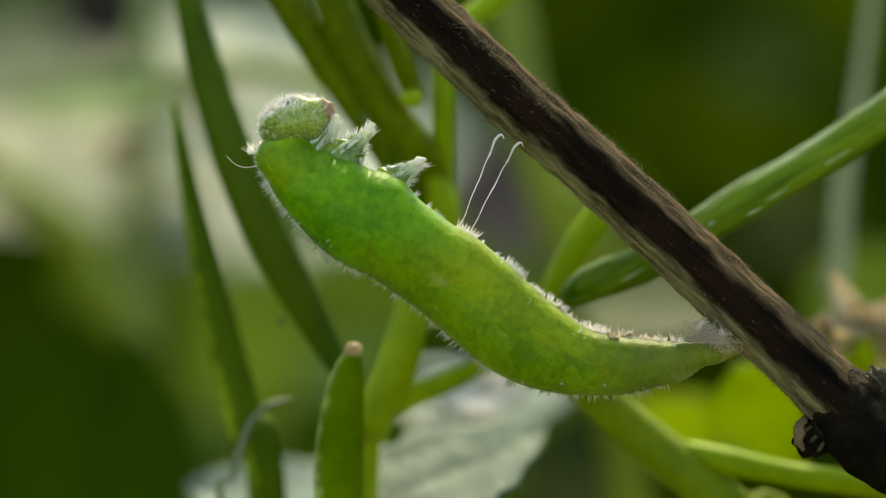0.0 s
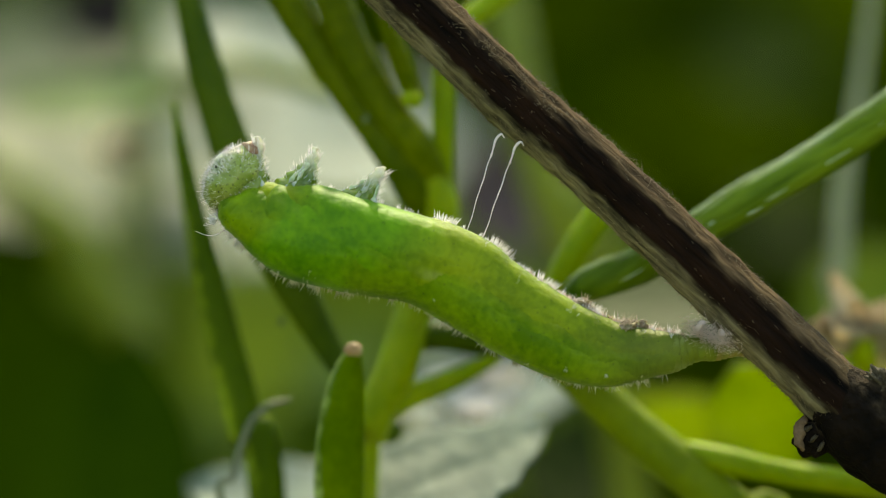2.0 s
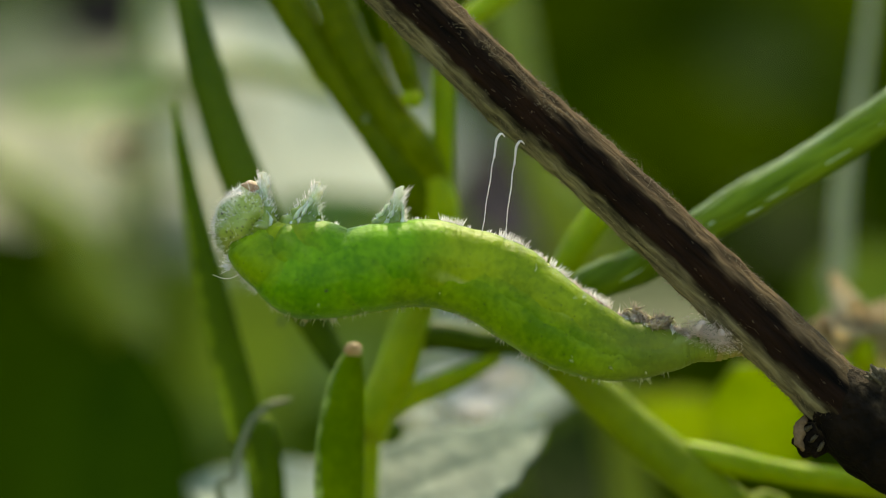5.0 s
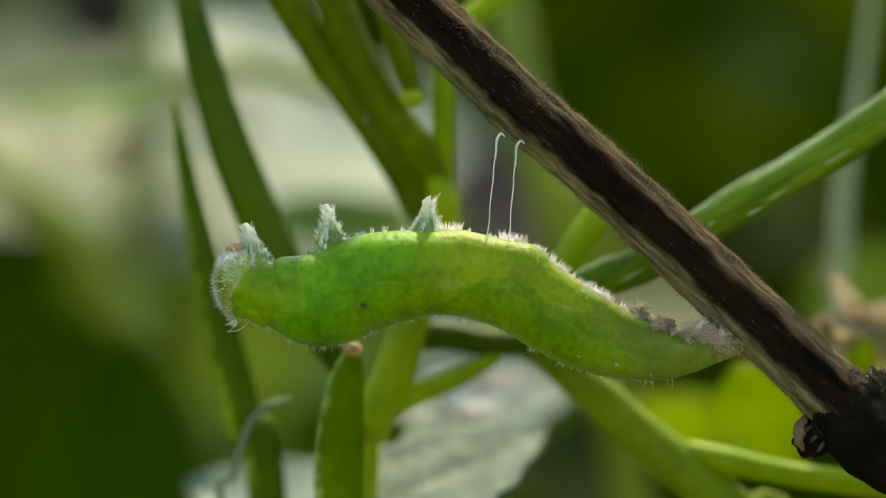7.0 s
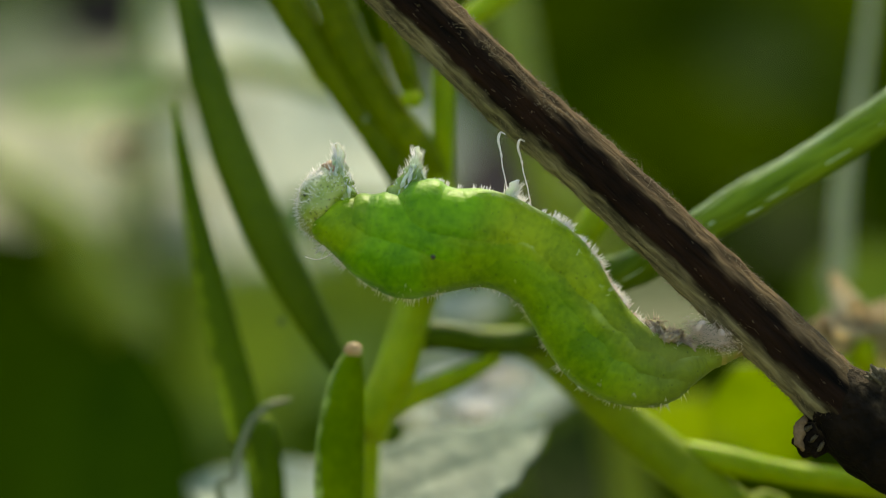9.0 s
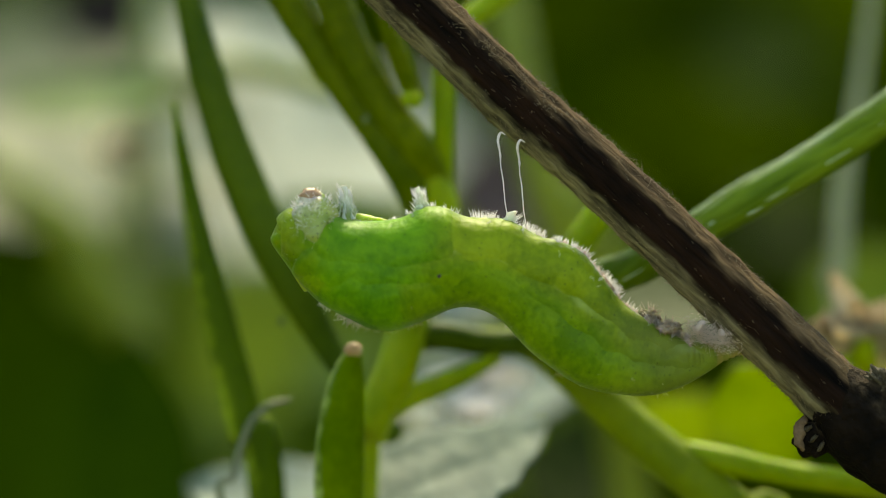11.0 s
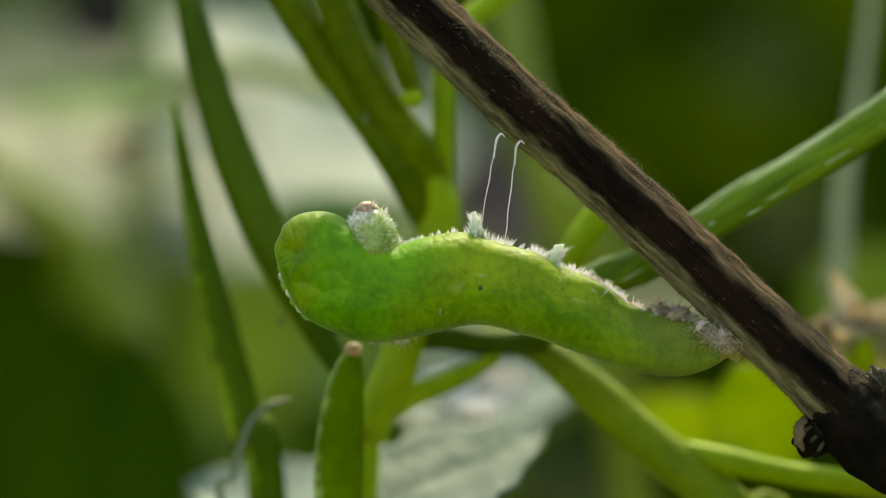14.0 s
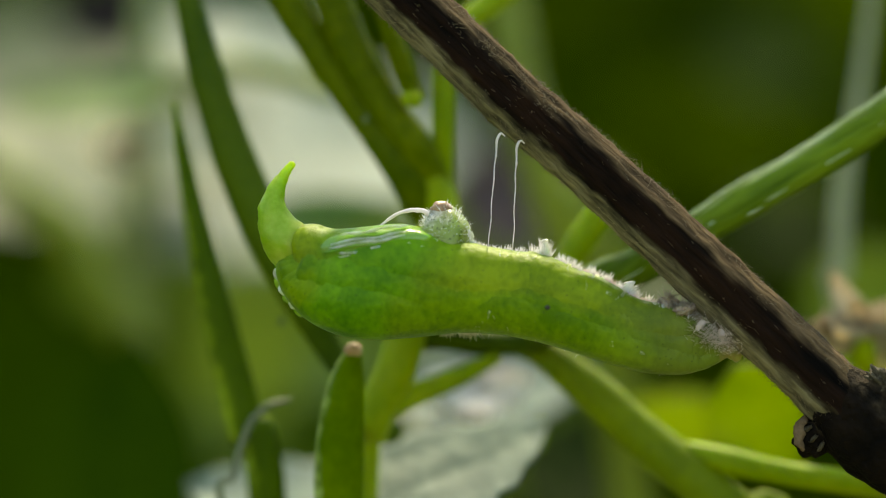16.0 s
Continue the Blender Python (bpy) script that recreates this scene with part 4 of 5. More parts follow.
        got["fold"].append((i, rng.uniform(-0.0004, 0.0011), rng.uniform(-0.0004, 0.0002), Euler((rng.uniform(-1, 1), rng.uniform(-1, 1), rng.uniform(0, 6))).to_matrix().to_4x4(), ob))
    return got


BUG = caterpillar()


# ---- silk ----
def silk_pad():
    rng = random.Random(31)
    bm = bmesh.new()
    for i in range(3):
        c = mm((13, -0.6, 245.6)).lerp(mm((14.8, -1.2, 245.2)), rng.random()) + Vector((rng.gauss(0, 0.0002), rng.uniform(-0.0008, 0.0006), rng.gauss(0, 0.0003)))
        blob(bm, c, (0.00028, 0.00022, 0.00016), Euler((0, rng.uniform(0, 3), 0)).to_matrix(), 18, 12, 0.6, 3.2, i)
    for _ in range(1100):
        c = mm((12.9, -0.5, 245.9)).lerp(mm((14.7, -1.2, 245.2)), rng.random()) + Vector((rng.gauss(0, 0.0003), rng.uniform(-0.0009, 0.0009), rng.gauss(0, 0.0003)))
        hair(bm, c, c + Vector((rng.gauss(0, 0.00028), rng.gauss(0, 0.0002), rng.gauss(0, 0.0002))), 0.000013)
    ob = part("silk_pad", bm, HAIR_PINK)
    tagged(ob, "matted pinkish-white silk pad fixed to the twig", "silk")


def thread(top_end, label):
    """A silk thread that hangs from its upper end along -z; beads of silk sit on it."""
    bm = bmesh.new()
    rng = random.Random(3)
    pts = [(0.0004, 0, -0.00005), (0.00018, 0, 0.00008)] + [(rng.gauss(0, 0.00002), 0, -0.0003 - 0.0055 * i / 8) for i in range(9)]
    tube(bm, pts, [0.00003, 0.00006, 0.00007, 0.00004, 0.00003, 0.000034, 0.000026, 0.000028, 0.000024, 0.000027, 0.000024], n=60, seg=8, rough=0.000014, grain=5000)
    for z, r in ((-0.0006, 0.00006), (-0.0011, 0.00008), (-0.0019, 0.00005), (-0.0031, 0.00004)):
        blob(bm, (rng.gauss(0, 0.00002), 0, z), (r * 0.8, r * 0.8, r * 2.0), seg=10, rings=7, rough=0.3, grain=2.0, seed=z * 1000)
    ob = part("silk_thread", bm, SILK)
    ob.location = top_end
    return tagged(ob, label, "silk thread", "silk girdle")


silk_pad()
THREADS = [thread(mm((2.8, -0.9, 255.9)), "fine white silk thread from twig to caterpillar"),
           thread(mm((3.8, -1.2, 255.5)), "fine white silk thread from twig to caterpillar")]


# ---- how it moves ----
EDGES, DENSE, GEAR = {}, {}, {}
STEPS = 140


def bend(t, edges):
    """The body's belly and back edges at t seconds, tail to front, as (x, z)."""
    EDGES[t] = [[Vector((x * 0.001, 0, z * 0.001)) for x, z in edge] for edge in edges]


def gear(t, head, nod, legs, spot, silk, horn):
    """Where head, leg tips, spot, thread ends and horn are at t seconds; nod: the head's angle over the level, degrees."""
    GEAR[t] = (head, nod, legs, spot, silk, horn)


def along(t, s, side):
    """Place and direction of the body's edge (belly, back) or middle (flank) at s, 0 tail to 1 front."""
    if t not in DENSE:
        belly, back = (glide(edge, STEPS) for edge in EDGES[t])
        DENSE[t] = {"belly": belly, "back": back, "flank": [(a + b) / 2 for a, b in zip(belly, back)]}
    pts = DENSE[t][side]
    u = min(max(s, 0.0), 1.0) * STEPS
    i = min(int(u), STEPS - 1)
    lo, hi = max(i - 3, 0), min(i + 4, STEPS)
    return pts[i].lerp(pts[i + 1], u - i), (pts[hi] - pts[lo]).normalized()


def axes(place, ahead):
    n = Vector((ahead.z, 0, -ahead.x))
    y = n.cross(ahead)
    m = Matrix((ahead, y, n)).transposed().to_4x4()
    m.translation = place - TAIL
    return m


def seat(t, s, side, inner=0.0, radius=None):
    """The pose of a piece whose outer edge lies on the body's edge at s, or inner metres below it."""
    place, ahead = along(t, s, side)
    n = Vector((ahead.z, 0, -ahead.x))
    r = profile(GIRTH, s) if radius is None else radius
    out = {"belly": -1, "flank": 0, "back": 1}[side]
    return axes(place + n * out * (r + inner), ahead)


def nearest(t, p, side):
    return min(range(STEPS + 1), key=lambda j: (along(t, j / STEPS, side)[0] - p).length) / STEPS


def motions():
    bend(0, (((14.85, 245.19), (13.01, 245.17), (11.18, 245.26), (9.35, 245.49), (7.56, 245.87), (6.04, 246.88), (4.64, 248.07), (3.29, 249.32), (1.87, 250.48), (0.30, 251.42), (-1.15, 252.54), (-2.48, 253.79), (-4.26, 254.22), (-5.86, 255.01), (-7.45, 255.90)),
         ((14.85, 244.40), (12.69, 243.64), (10.59, 242.69), (8.31, 242.38), (6.00, 242.51), (3.77, 243.07), (1.77, 244.21), (0.02, 245.71), (-1.76, 247.19), (-3.70, 248.44), (-5.72, 249.53), (-7.40, 251.12), (-8.79, 252.95), (-9.56, 255.09), (-7.45, 255.90))))
    bend(0.5, (((14.85, 245.19), (13.05, 245.28), (11.25, 245.41), (9.46, 245.58), (7.69, 245.88), (6.18, 246.85), (4.77, 247.97), (3.38, 249.11), (2.02, 250.30), (0.54, 251.31), (-1.01, 252.18), (-2.29, 253.45), (-3.90, 254.12), (-5.37, 255.16), (-7.01, 255.90)),
         ((14.85, 244.40), (12.69, 243.64), (10.59, 242.69), (8.31, 242.42), (6.01, 242.57), (3.76, 243.07), (1.82, 244.31), (0.01, 245.73), (-1.67, 247.31), (-3.64, 248.45), (-5.71, 249.45), (-7.41, 251.01), (-8.67, 252.92), (-9.16, 255.14), (-7.01, 255.90))))
    bend(1, (((14.85, 245.19), (12.97, 245.40), (11.10, 245.59), (9.23, 245.79), (7.41, 246.24), (5.86, 247.31), (4.40, 248.50), (2.94, 249.70), (1.47, 250.86), (-0.27, 251.57), (-1.82, 252.64), (-3.40, 253.60), (-4.97, 254.52), (-6.83, 254.57), (-8.63, 255.08)),
         ((14.85, 244.40), (12.73, 243.60), (10.61, 242.80), (8.33, 242.64), (6.05, 242.92), (3.87, 243.62), (1.79, 244.57), (-0.07, 245.90), (-1.88, 247.31), (-3.95, 248.27), (-6.13, 248.90), (-8.07, 250.13), (-9.54, 251.85), (-10.28, 254.01), (-8.63, 255.08))))
    bend(1.5, (((14.85, 245.19), (12.97, 245.33), (11.08, 245.49), (9.22, 245.75), (7.43, 246.34), (5.87, 247.38), (4.45, 248.60), (2.95, 249.73), (1.54, 250.95), (-0.27, 251.46), (-1.82, 252.49), (-3.46, 253.41), (-5.08, 254.34), (-6.97, 254.35), (-8.77, 254.87)),
         ((14.85, 244.40), (12.75, 243.62), (10.66, 242.79), (8.41, 242.62), (6.16, 242.95), (4.03, 243.70), (2.07, 244.84), (0.12, 246.01), (-1.79, 247.22), (-3.88, 248.10), (-5.99, 248.90), (-7.89, 250.13), (-9.54, 251.66), (-10.40, 253.75), (-8.77, 254.87))))
    bend(2, (((14.85, 245.13), (12.92, 245.50), (10.99, 245.82), (9.07, 246.23), (7.29, 247.04), (5.60, 248.03), (3.99, 249.15), (2.46, 250.38), (0.80, 251.20), (-1.06, 251.76), (-2.94, 252.29), (-4.76, 252.89), (-6.62, 253.36), (-8.58, 253.48), (-10.53, 253.55)),
         ((14.85, 244.40), (12.63, 244.01), (10.52, 243.23), (8.31, 242.83), (6.09, 243.18), (4.00, 244.01), (1.98, 245.03), (0.05, 246.18), (-1.95, 247.23), (-4.17, 247.57), (-6.38, 248.01), (-8.52, 248.67), (-10.28, 250.08), (-11.63, 251.87), (-10.53, 253.55))))
    bend(2.5, (((14.85, 245.13), (12.90, 245.50), (10.94, 245.82), (9.04, 246.38), (7.19, 247.10), (5.60, 248.27), (3.93, 249.34), (2.38, 250.59), (0.64, 251.30), (-1.17, 252.06), (-3.13, 252.18), (-4.78, 252.93), (-6.61, 253.41), (-8.59, 253.43), (-10.53, 253.84)),
         ((14.85, 244.40), (12.64, 243.97), (10.57, 243.08), (8.34, 242.79), (6.11, 243.18), (4.01, 244.01), (1.99, 245.03), (0.04, 246.18), (-1.93, 247.30), (-4.11, 247.86), (-6.33, 248.27), (-8.49, 248.93), (-10.33, 250.25), (-11.53, 252.15), (-10.53, 253.84))))
    bend(3, (((14.85, 245.13), (12.90, 245.49), (10.98, 245.93), (9.06, 246.41), (7.16, 246.98), (5.63, 248.21), (4.01, 249.34), (2.59, 250.69), (0.78, 251.26), (-1.01, 252.03), (-2.94, 252.18), (-4.74, 252.77), (-6.63, 253.12), (-8.58, 253.25), (-10.53, 253.40)),
         ((14.85, 244.40), (12.63, 244.00), (10.48, 243.34), (8.23, 243.21), (6.00, 243.58), (3.88, 244.34), (1.89, 245.41), (-0.04, 246.60), (-2.12, 247.44), (-4.37, 247.66), (-6.61, 247.98), (-8.79, 248.53), (-10.57, 249.91), (-11.71, 251.84), (-10.53, 253.40))))
    bend(3.5, (((14.85, 245.13), (12.92, 245.47), (11.05, 246.01), (9.17, 246.53), (7.29, 247.08), (5.82, 248.32), (4.25, 249.48), (2.71, 250.61), (0.90, 251.26), (-0.91, 251.91), (-2.85, 252.09), (-4.73, 252.59), (-6.67, 252.82), (-8.62, 252.86), (-10.53, 253.11)),
         ((14.85, 244.40), (12.64, 244.09), (10.49, 243.48), (8.26, 243.27), (6.06, 243.63), (3.93, 244.31), (2.01, 245.45), (0.13, 246.67), (-1.97, 247.39), (-4.21, 247.53), (-6.43, 247.73), (-8.58, 248.36), (-10.36, 249.68), (-11.69, 251.46), (-10.53, 253.11))))
    bend(4, (((14.85, 245.13), (12.94, 245.48), (11.07, 245.96), (9.21, 246.48), (7.52, 247.39), (5.99, 248.58), (4.52, 249.83), (2.84, 250.79), (0.97, 251.17), (-0.87, 251.72), (-2.78, 251.56), (-4.68, 251.70), (-6.52, 252.07), (-8.45, 252.11), (-10.39, 252.08)),
         ((14.85, 244.40), (12.66, 244.12), (10.61, 243.31), (8.42, 243.16), (6.26, 243.59), (4.24, 244.46), (2.33, 245.57), (0.42, 246.68), (-1.70, 247.17), (-3.90, 247.06), (-6.11, 246.97), (-8.27, 247.36), (-10.00, 248.72), (-11.28, 250.49), (-10.39, 252.08))))
    bend(6.3, (((14.85, 245.13), (12.98, 245.50), (11.20, 246.17), (9.39, 246.75), (7.75, 247.72), (6.19, 248.82), (4.63, 249.89), (2.82, 250.47), (1.07, 251.16), (-0.84, 251.15), (-2.73, 251.25), (-4.47, 250.59), (-6.36, 250.46), (-8.21, 250.05), (-10.09, 249.74)),
         ((14.85, 244.40), (12.72, 244.00), (10.67, 243.33), (8.52, 243.23), (6.41, 243.66), (4.42, 244.50), (2.63, 245.71), (0.70, 246.63), (-1.45, 246.70), (-3.56, 246.27), (-5.55, 245.47), (-7.69, 245.61), (-9.49, 246.75), (-11.03, 248.26), (-10.09, 249.74))))
    bend(6.5, (((14.85, 245.13), (12.92, 245.39), (11.08, 246.03), (9.34, 246.90), (7.66, 247.88), (6.05, 248.96), (4.51, 250.14), (2.61, 250.54), (0.71, 250.91), (-1.23, 250.89), (-3.16, 250.77), (-5.06, 250.44), (-6.81, 249.69), (-8.49, 248.75), (-10.39, 248.33)),
         ((14.85, 244.40), (12.89, 243.56), (10.82, 243.14), (8.70, 243.31), (6.64, 243.83), (4.70, 244.68), (2.89, 245.79), (0.85, 246.40), (-1.26, 246.40), (-3.28, 245.78), (-5.23, 244.97), (-7.34, 244.88), (-9.25, 245.78), (-11.11, 246.73), (-10.39, 248.33))))
    bend(7, (((14.85, 245.13), (12.93, 245.39), (11.11, 246.03), (9.39, 246.90), (7.73, 247.90), (6.11, 248.96), (4.70, 250.16), (2.82, 250.59), (0.93, 251.00), (-1.00, 250.97), (-2.91, 250.93), (-4.79, 250.61), (-6.53, 249.91), (-8.20, 248.96), (-10.09, 248.56)),
         ((14.85, 244.40), (12.90, 243.56), (10.82, 243.15), (8.72, 243.33), (6.66, 243.86), (4.75, 244.74), (2.94, 245.85), (0.92, 246.49), (-1.19, 246.49), (-3.19, 245.86), (-5.16, 245.09), (-7.27, 245.05), (-9.13, 246.03), (-11.01, 246.97), (-10.09, 248.56))))
    bend(7.5, (((14.85, 245.13), (12.99, 245.51), (11.18, 246.05), (9.45, 246.81), (7.86, 247.83), (6.29, 248.88), (4.83, 250.02), (3.01, 250.51), (1.25, 251.13), (-0.63, 251.28), (-2.51, 251.38), (-4.34, 250.98), (-6.13, 250.62), (-7.94, 250.10), (-9.80, 249.74)),
         ((14.85, 244.40), (12.83, 243.67), (10.73, 243.24), (8.60, 243.35), (6.50, 243.75), (4.59, 244.70), (2.76, 245.82), (0.77, 246.58), (-1.36, 246.77), (-3.44, 246.33), (-5.43, 245.57), (-7.54, 245.85), (-9.41, 246.86), (-11.03, 248.21), (-9.80, 249.74))))
    bend(8, (((14.85, 245.13), (12.92, 245.45), (11.06, 246.06), (9.37, 247.06), (7.71, 248.09), (6.09, 249.20), (4.39, 250.17), (2.48, 250.58), (0.56, 250.91), (-1.38, 250.86), (-3.30, 250.63), (-5.17, 250.44), (-6.70, 249.23), (-8.35, 248.20), (-10.24, 247.68)),
         ((14.85, 244.40), (12.82, 243.73), (10.73, 243.36), (8.61, 243.53), (6.54, 244.00), (4.65, 244.97), (2.76, 245.95), (0.69, 246.47), (-1.41, 246.24), (-3.31, 245.30), (-5.20, 244.31), (-7.29, 244.20), (-9.17, 245.19), (-11.08, 245.98), (-10.24, 247.68))))
    bend(8.5, (((14.85, 245.13), (13.03, 245.56), (11.29, 246.23), (9.63, 247.09), (8.07, 248.12), (6.60, 249.27), (5.02, 250.21), (3.20, 250.67), (1.38, 251.06), (-0.48, 251.13), (-2.34, 250.94), (-4.09, 250.46), (-5.81, 250.11), (-7.51, 249.43), (-9.36, 249.15)),
         ((14.85, 244.40), (12.82, 243.73), (10.73, 243.34), (8.61, 243.50), (6.60, 244.21), (4.68, 245.13), (2.81, 246.14), (0.72, 246.55), (-1.37, 246.24), (-3.23, 245.21), (-5.26, 244.60), (-7.35, 244.99), (-9.23, 245.93), (-10.56, 247.52), (-9.36, 249.15))))
    bend(8.8, (((14.85, 245.13), (13.06, 245.57), (11.35, 246.24), (9.73, 247.10), (8.21, 248.15), (6.77, 249.29), (5.27, 250.31), (3.50, 250.83), (1.72, 251.27), (-0.11, 251.43), (-1.95, 251.32), (-3.68, 250.90), (-5.40, 250.60), (-7.09, 249.94), (-8.92, 249.74)),
         ((14.85, 244.40), (12.84, 243.74), (10.76, 243.37), (8.66, 243.57), (6.68, 244.29), (4.80, 245.25), (2.95, 246.28), (0.89, 246.74), (-1.19, 246.48), (-3.05, 245.48), (-5.07, 244.95), (-7.14, 245.40), (-8.95, 246.45), (-10.09, 248.12), (-8.92, 249.74))))
    bend(9, (((14.85, 245.04), (13.11, 245.07), (11.44, 245.52), (10.01, 246.50), (8.93, 247.86), (8.05, 249.36), (6.98, 250.73), (5.57, 251.72), (4.03, 252.53), (2.39, 253.09), (0.65, 253.18), (-1.03, 253.61), (-2.55, 252.86), (-4.25, 252.61), (-5.99, 252.67)),
         ((14.85, 244.40), (13.22, 243.15), (11.56, 241.98), (9.52, 241.85), (7.60, 242.51), (6.03, 243.83), (4.92, 245.55), (3.82, 247.27), (1.94, 248.02), (-0.07, 247.69), (-2.09, 247.42), (-3.98, 248.18), (-5.51, 249.54), (-6.84, 251.11), (-5.99, 252.67))))
    bend(9.2, (((14.85, 245.04), (13.10, 244.96), (11.36, 245.00), (10.04, 246.11), (9.14, 247.61), (8.41, 249.20), (7.40, 250.62), (5.94, 251.56), (4.52, 252.55), (2.93, 253.08), (1.23, 253.47), (-0.31, 253.78), (-1.91, 253.08), (-3.65, 253.25), (-5.40, 253.26)),
         ((14.85, 244.40), (13.50, 242.81), (11.82, 241.63), (9.76, 241.56), (7.74, 242.05), (6.19, 243.32), (5.26, 245.18), (3.98, 246.81), (2.42, 248.08), (0.36, 247.87), (-1.71, 247.94), (-3.54, 248.88), (-4.93, 250.41), (-6.48, 251.75), (-5.40, 253.26))))
    bend(11.3, (((14.85, 245.13), (12.90, 245.40), (11.12, 246.25), (9.46, 247.28), (8.24, 248.83), (6.79, 250.15), (4.90, 250.68), (3.13, 251.51), (1.16, 251.62), (-0.69, 252.17), (-2.54, 251.51), (-4.49, 251.37), (-6.38, 251.87), (-8.25, 252.02), (-9.21, 250.32)),
         ((14.85, 244.40), (13.16, 243.30), (11.31, 242.57), (9.31, 242.48), (7.38, 242.99), (5.69, 244.07), (4.07, 245.26), (2.55, 246.58), (0.64, 246.89), (-1.20, 246.11), (-3.13, 245.64), (-5.02, 246.28), (-6.75, 247.30), (-8.04, 248.83), (-9.21, 250.32))))
    bend(11.4, (((14.85, 245.13), (12.98, 245.45), (11.28, 246.30), (9.69, 247.31), (8.59, 248.87), (7.38, 250.33), (5.67, 251.11), (4.01, 252.01), (2.17, 252.46), (0.35, 252.98), (-1.48, 252.89), (-3.36, 252.80), (-5.13, 253.48), (-6.87, 254.03), (-7.89, 252.52)),
         ((14.85, 244.40), (13.19, 243.31), (11.34, 242.66), (9.36, 242.67), (7.50, 243.32), (5.92, 244.51), (4.43, 245.81), (3.03, 247.21), (1.24, 247.79), (-0.63, 247.18), (-2.57, 246.97), (-4.30, 247.91), (-5.84, 249.15), (-6.93, 250.79), (-7.89, 252.52))))
    bend(11.5, (((14.85, 245.13), (12.86, 245.46), (10.97, 246.16), (9.25, 247.18), (7.62, 248.35), (5.75, 249.07), (3.95, 249.96), (2.08, 250.72), (0.09, 251.00), (-1.90, 251.29), (-3.80, 250.72), (-5.62, 249.95), (-7.32, 250.97), (-9.26, 251.03), (-10.33, 249.44)),
         ((14.85, 244.40), (13.00, 243.64), (11.05, 243.25), (9.06, 243.32), (7.15, 243.89), (5.29, 244.62), (3.44, 245.35), (1.62, 246.16), (-0.33, 246.05), (-2.22, 245.41), (-4.21, 245.27), (-6.18, 245.49), (-7.94, 246.39), (-9.26, 247.89), (-10.33, 249.44))))
    bend(12, (((14.85, 245.13), (12.88, 245.55), (11.02, 246.34), (9.35, 247.44), (7.68, 248.57), (6.05, 249.73), (4.11, 250.29), (2.18, 250.86), (0.17, 250.74), (-1.78, 251.02), (-3.66, 250.30), (-5.53, 249.97), (-7.41, 250.66), (-9.37, 250.36), (-10.09, 248.56)),
         ((14.85, 244.40), (13.04, 243.60), (11.10, 243.27), (9.13, 243.43), (7.21, 243.87), (5.33, 244.49), (3.54, 245.32), (1.68, 246.00), (-0.26, 245.94), (-2.06, 245.13), (-3.99, 244.74), (-5.96, 244.79), (-7.78, 245.51), (-9.07, 246.98), (-10.09, 248.56))))
    bend(12.5, (((14.85, 245.13), (13.22, 246.18), (11.39, 246.82), (9.70, 247.75), (8.04, 248.75), (6.46, 249.87), (4.61, 250.40), (2.74, 250.85), (0.80, 250.76), (-1.08, 250.64), (-2.83, 249.82), (-4.61, 250.08), (-6.42, 250.74), (-8.33, 250.69), (-9.27, 249.15)),
         ((14.85, 244.40), (12.95, 243.89), (11.03, 243.52), (9.07, 243.62), (7.18, 244.13), (5.39, 244.92), (3.65, 245.82), (1.75, 246.15), (-0.04, 245.37), (-1.89, 244.71), (-3.82, 244.43), (-5.74, 244.76), (-7.36, 245.83), (-8.50, 247.41), (-9.27, 249.15))))
    bend(12.6, (((14.85, 245.04), (13.06, 245.19), (11.33, 245.63), (9.86, 246.65), (8.67, 247.99), (7.65, 249.46), (6.45, 250.79), (5.03, 251.88), (3.48, 252.78), (1.75, 253.21), (-0.02, 253.46), (-1.78, 253.22), (-3.44, 253.24), (-4.80, 254.37), (-5.52, 252.96)),
         ((14.85, 244.40), (13.36, 243.27), (11.65, 242.55), (9.80, 242.51), (8.05, 243.12), (6.68, 244.37), (5.44, 245.76), (4.17, 247.12), (2.40, 247.52), (0.66, 246.89), (-1.16, 247.18), (-2.70, 248.20), (-3.87, 249.64), (-4.80, 251.26), (-5.52, 252.96))))
    bend(12.7, (((14.85, 245.04), (12.95, 245.20), (11.05, 245.40), (9.42, 246.34), (8.37, 247.91), (6.80, 248.92), (5.09, 249.77), (3.31, 250.43), (1.51, 251.04), (-0.35, 250.99), (-2.09, 250.21), (-3.81, 250.44), (-5.47, 251.31), (-7.37, 251.30), (-8.48, 249.88)),
         ((14.85, 244.40), (13.26, 243.20), (11.51, 242.32), (9.54, 242.42), (7.62, 242.94), (6.01, 244.07), (4.52, 245.37), (2.67, 245.97), (0.75, 245.51), (-1.16, 245.03), (-3.14, 245.05), (-5.10, 245.33), (-6.75, 246.39), (-7.70, 248.12), (-8.48, 249.88))))
    bend(13, (((14.85, 245.13), (12.92, 245.53), (11.08, 246.23), (9.25, 246.93), (7.65, 248.09), (6.01, 249.16), (4.21, 249.94), (2.31, 250.41), (0.45, 250.97), (-1.45, 250.60), (-3.33, 250.00), (-5.00, 250.75), (-6.78, 251.49), (-8.73, 251.25), (-9.74, 249.74)),
         ((14.85, 244.40), (13.08, 243.45), (11.16, 242.88), (9.18, 242.66), (7.26, 243.21), (5.52, 244.21), (3.76, 245.17), (1.88, 245.85), (-0.09, 245.69), (-2.05, 245.29), (-4.06, 245.26), (-6.05, 245.43), (-7.82, 246.28), (-8.87, 247.97), (-9.74, 249.74))))
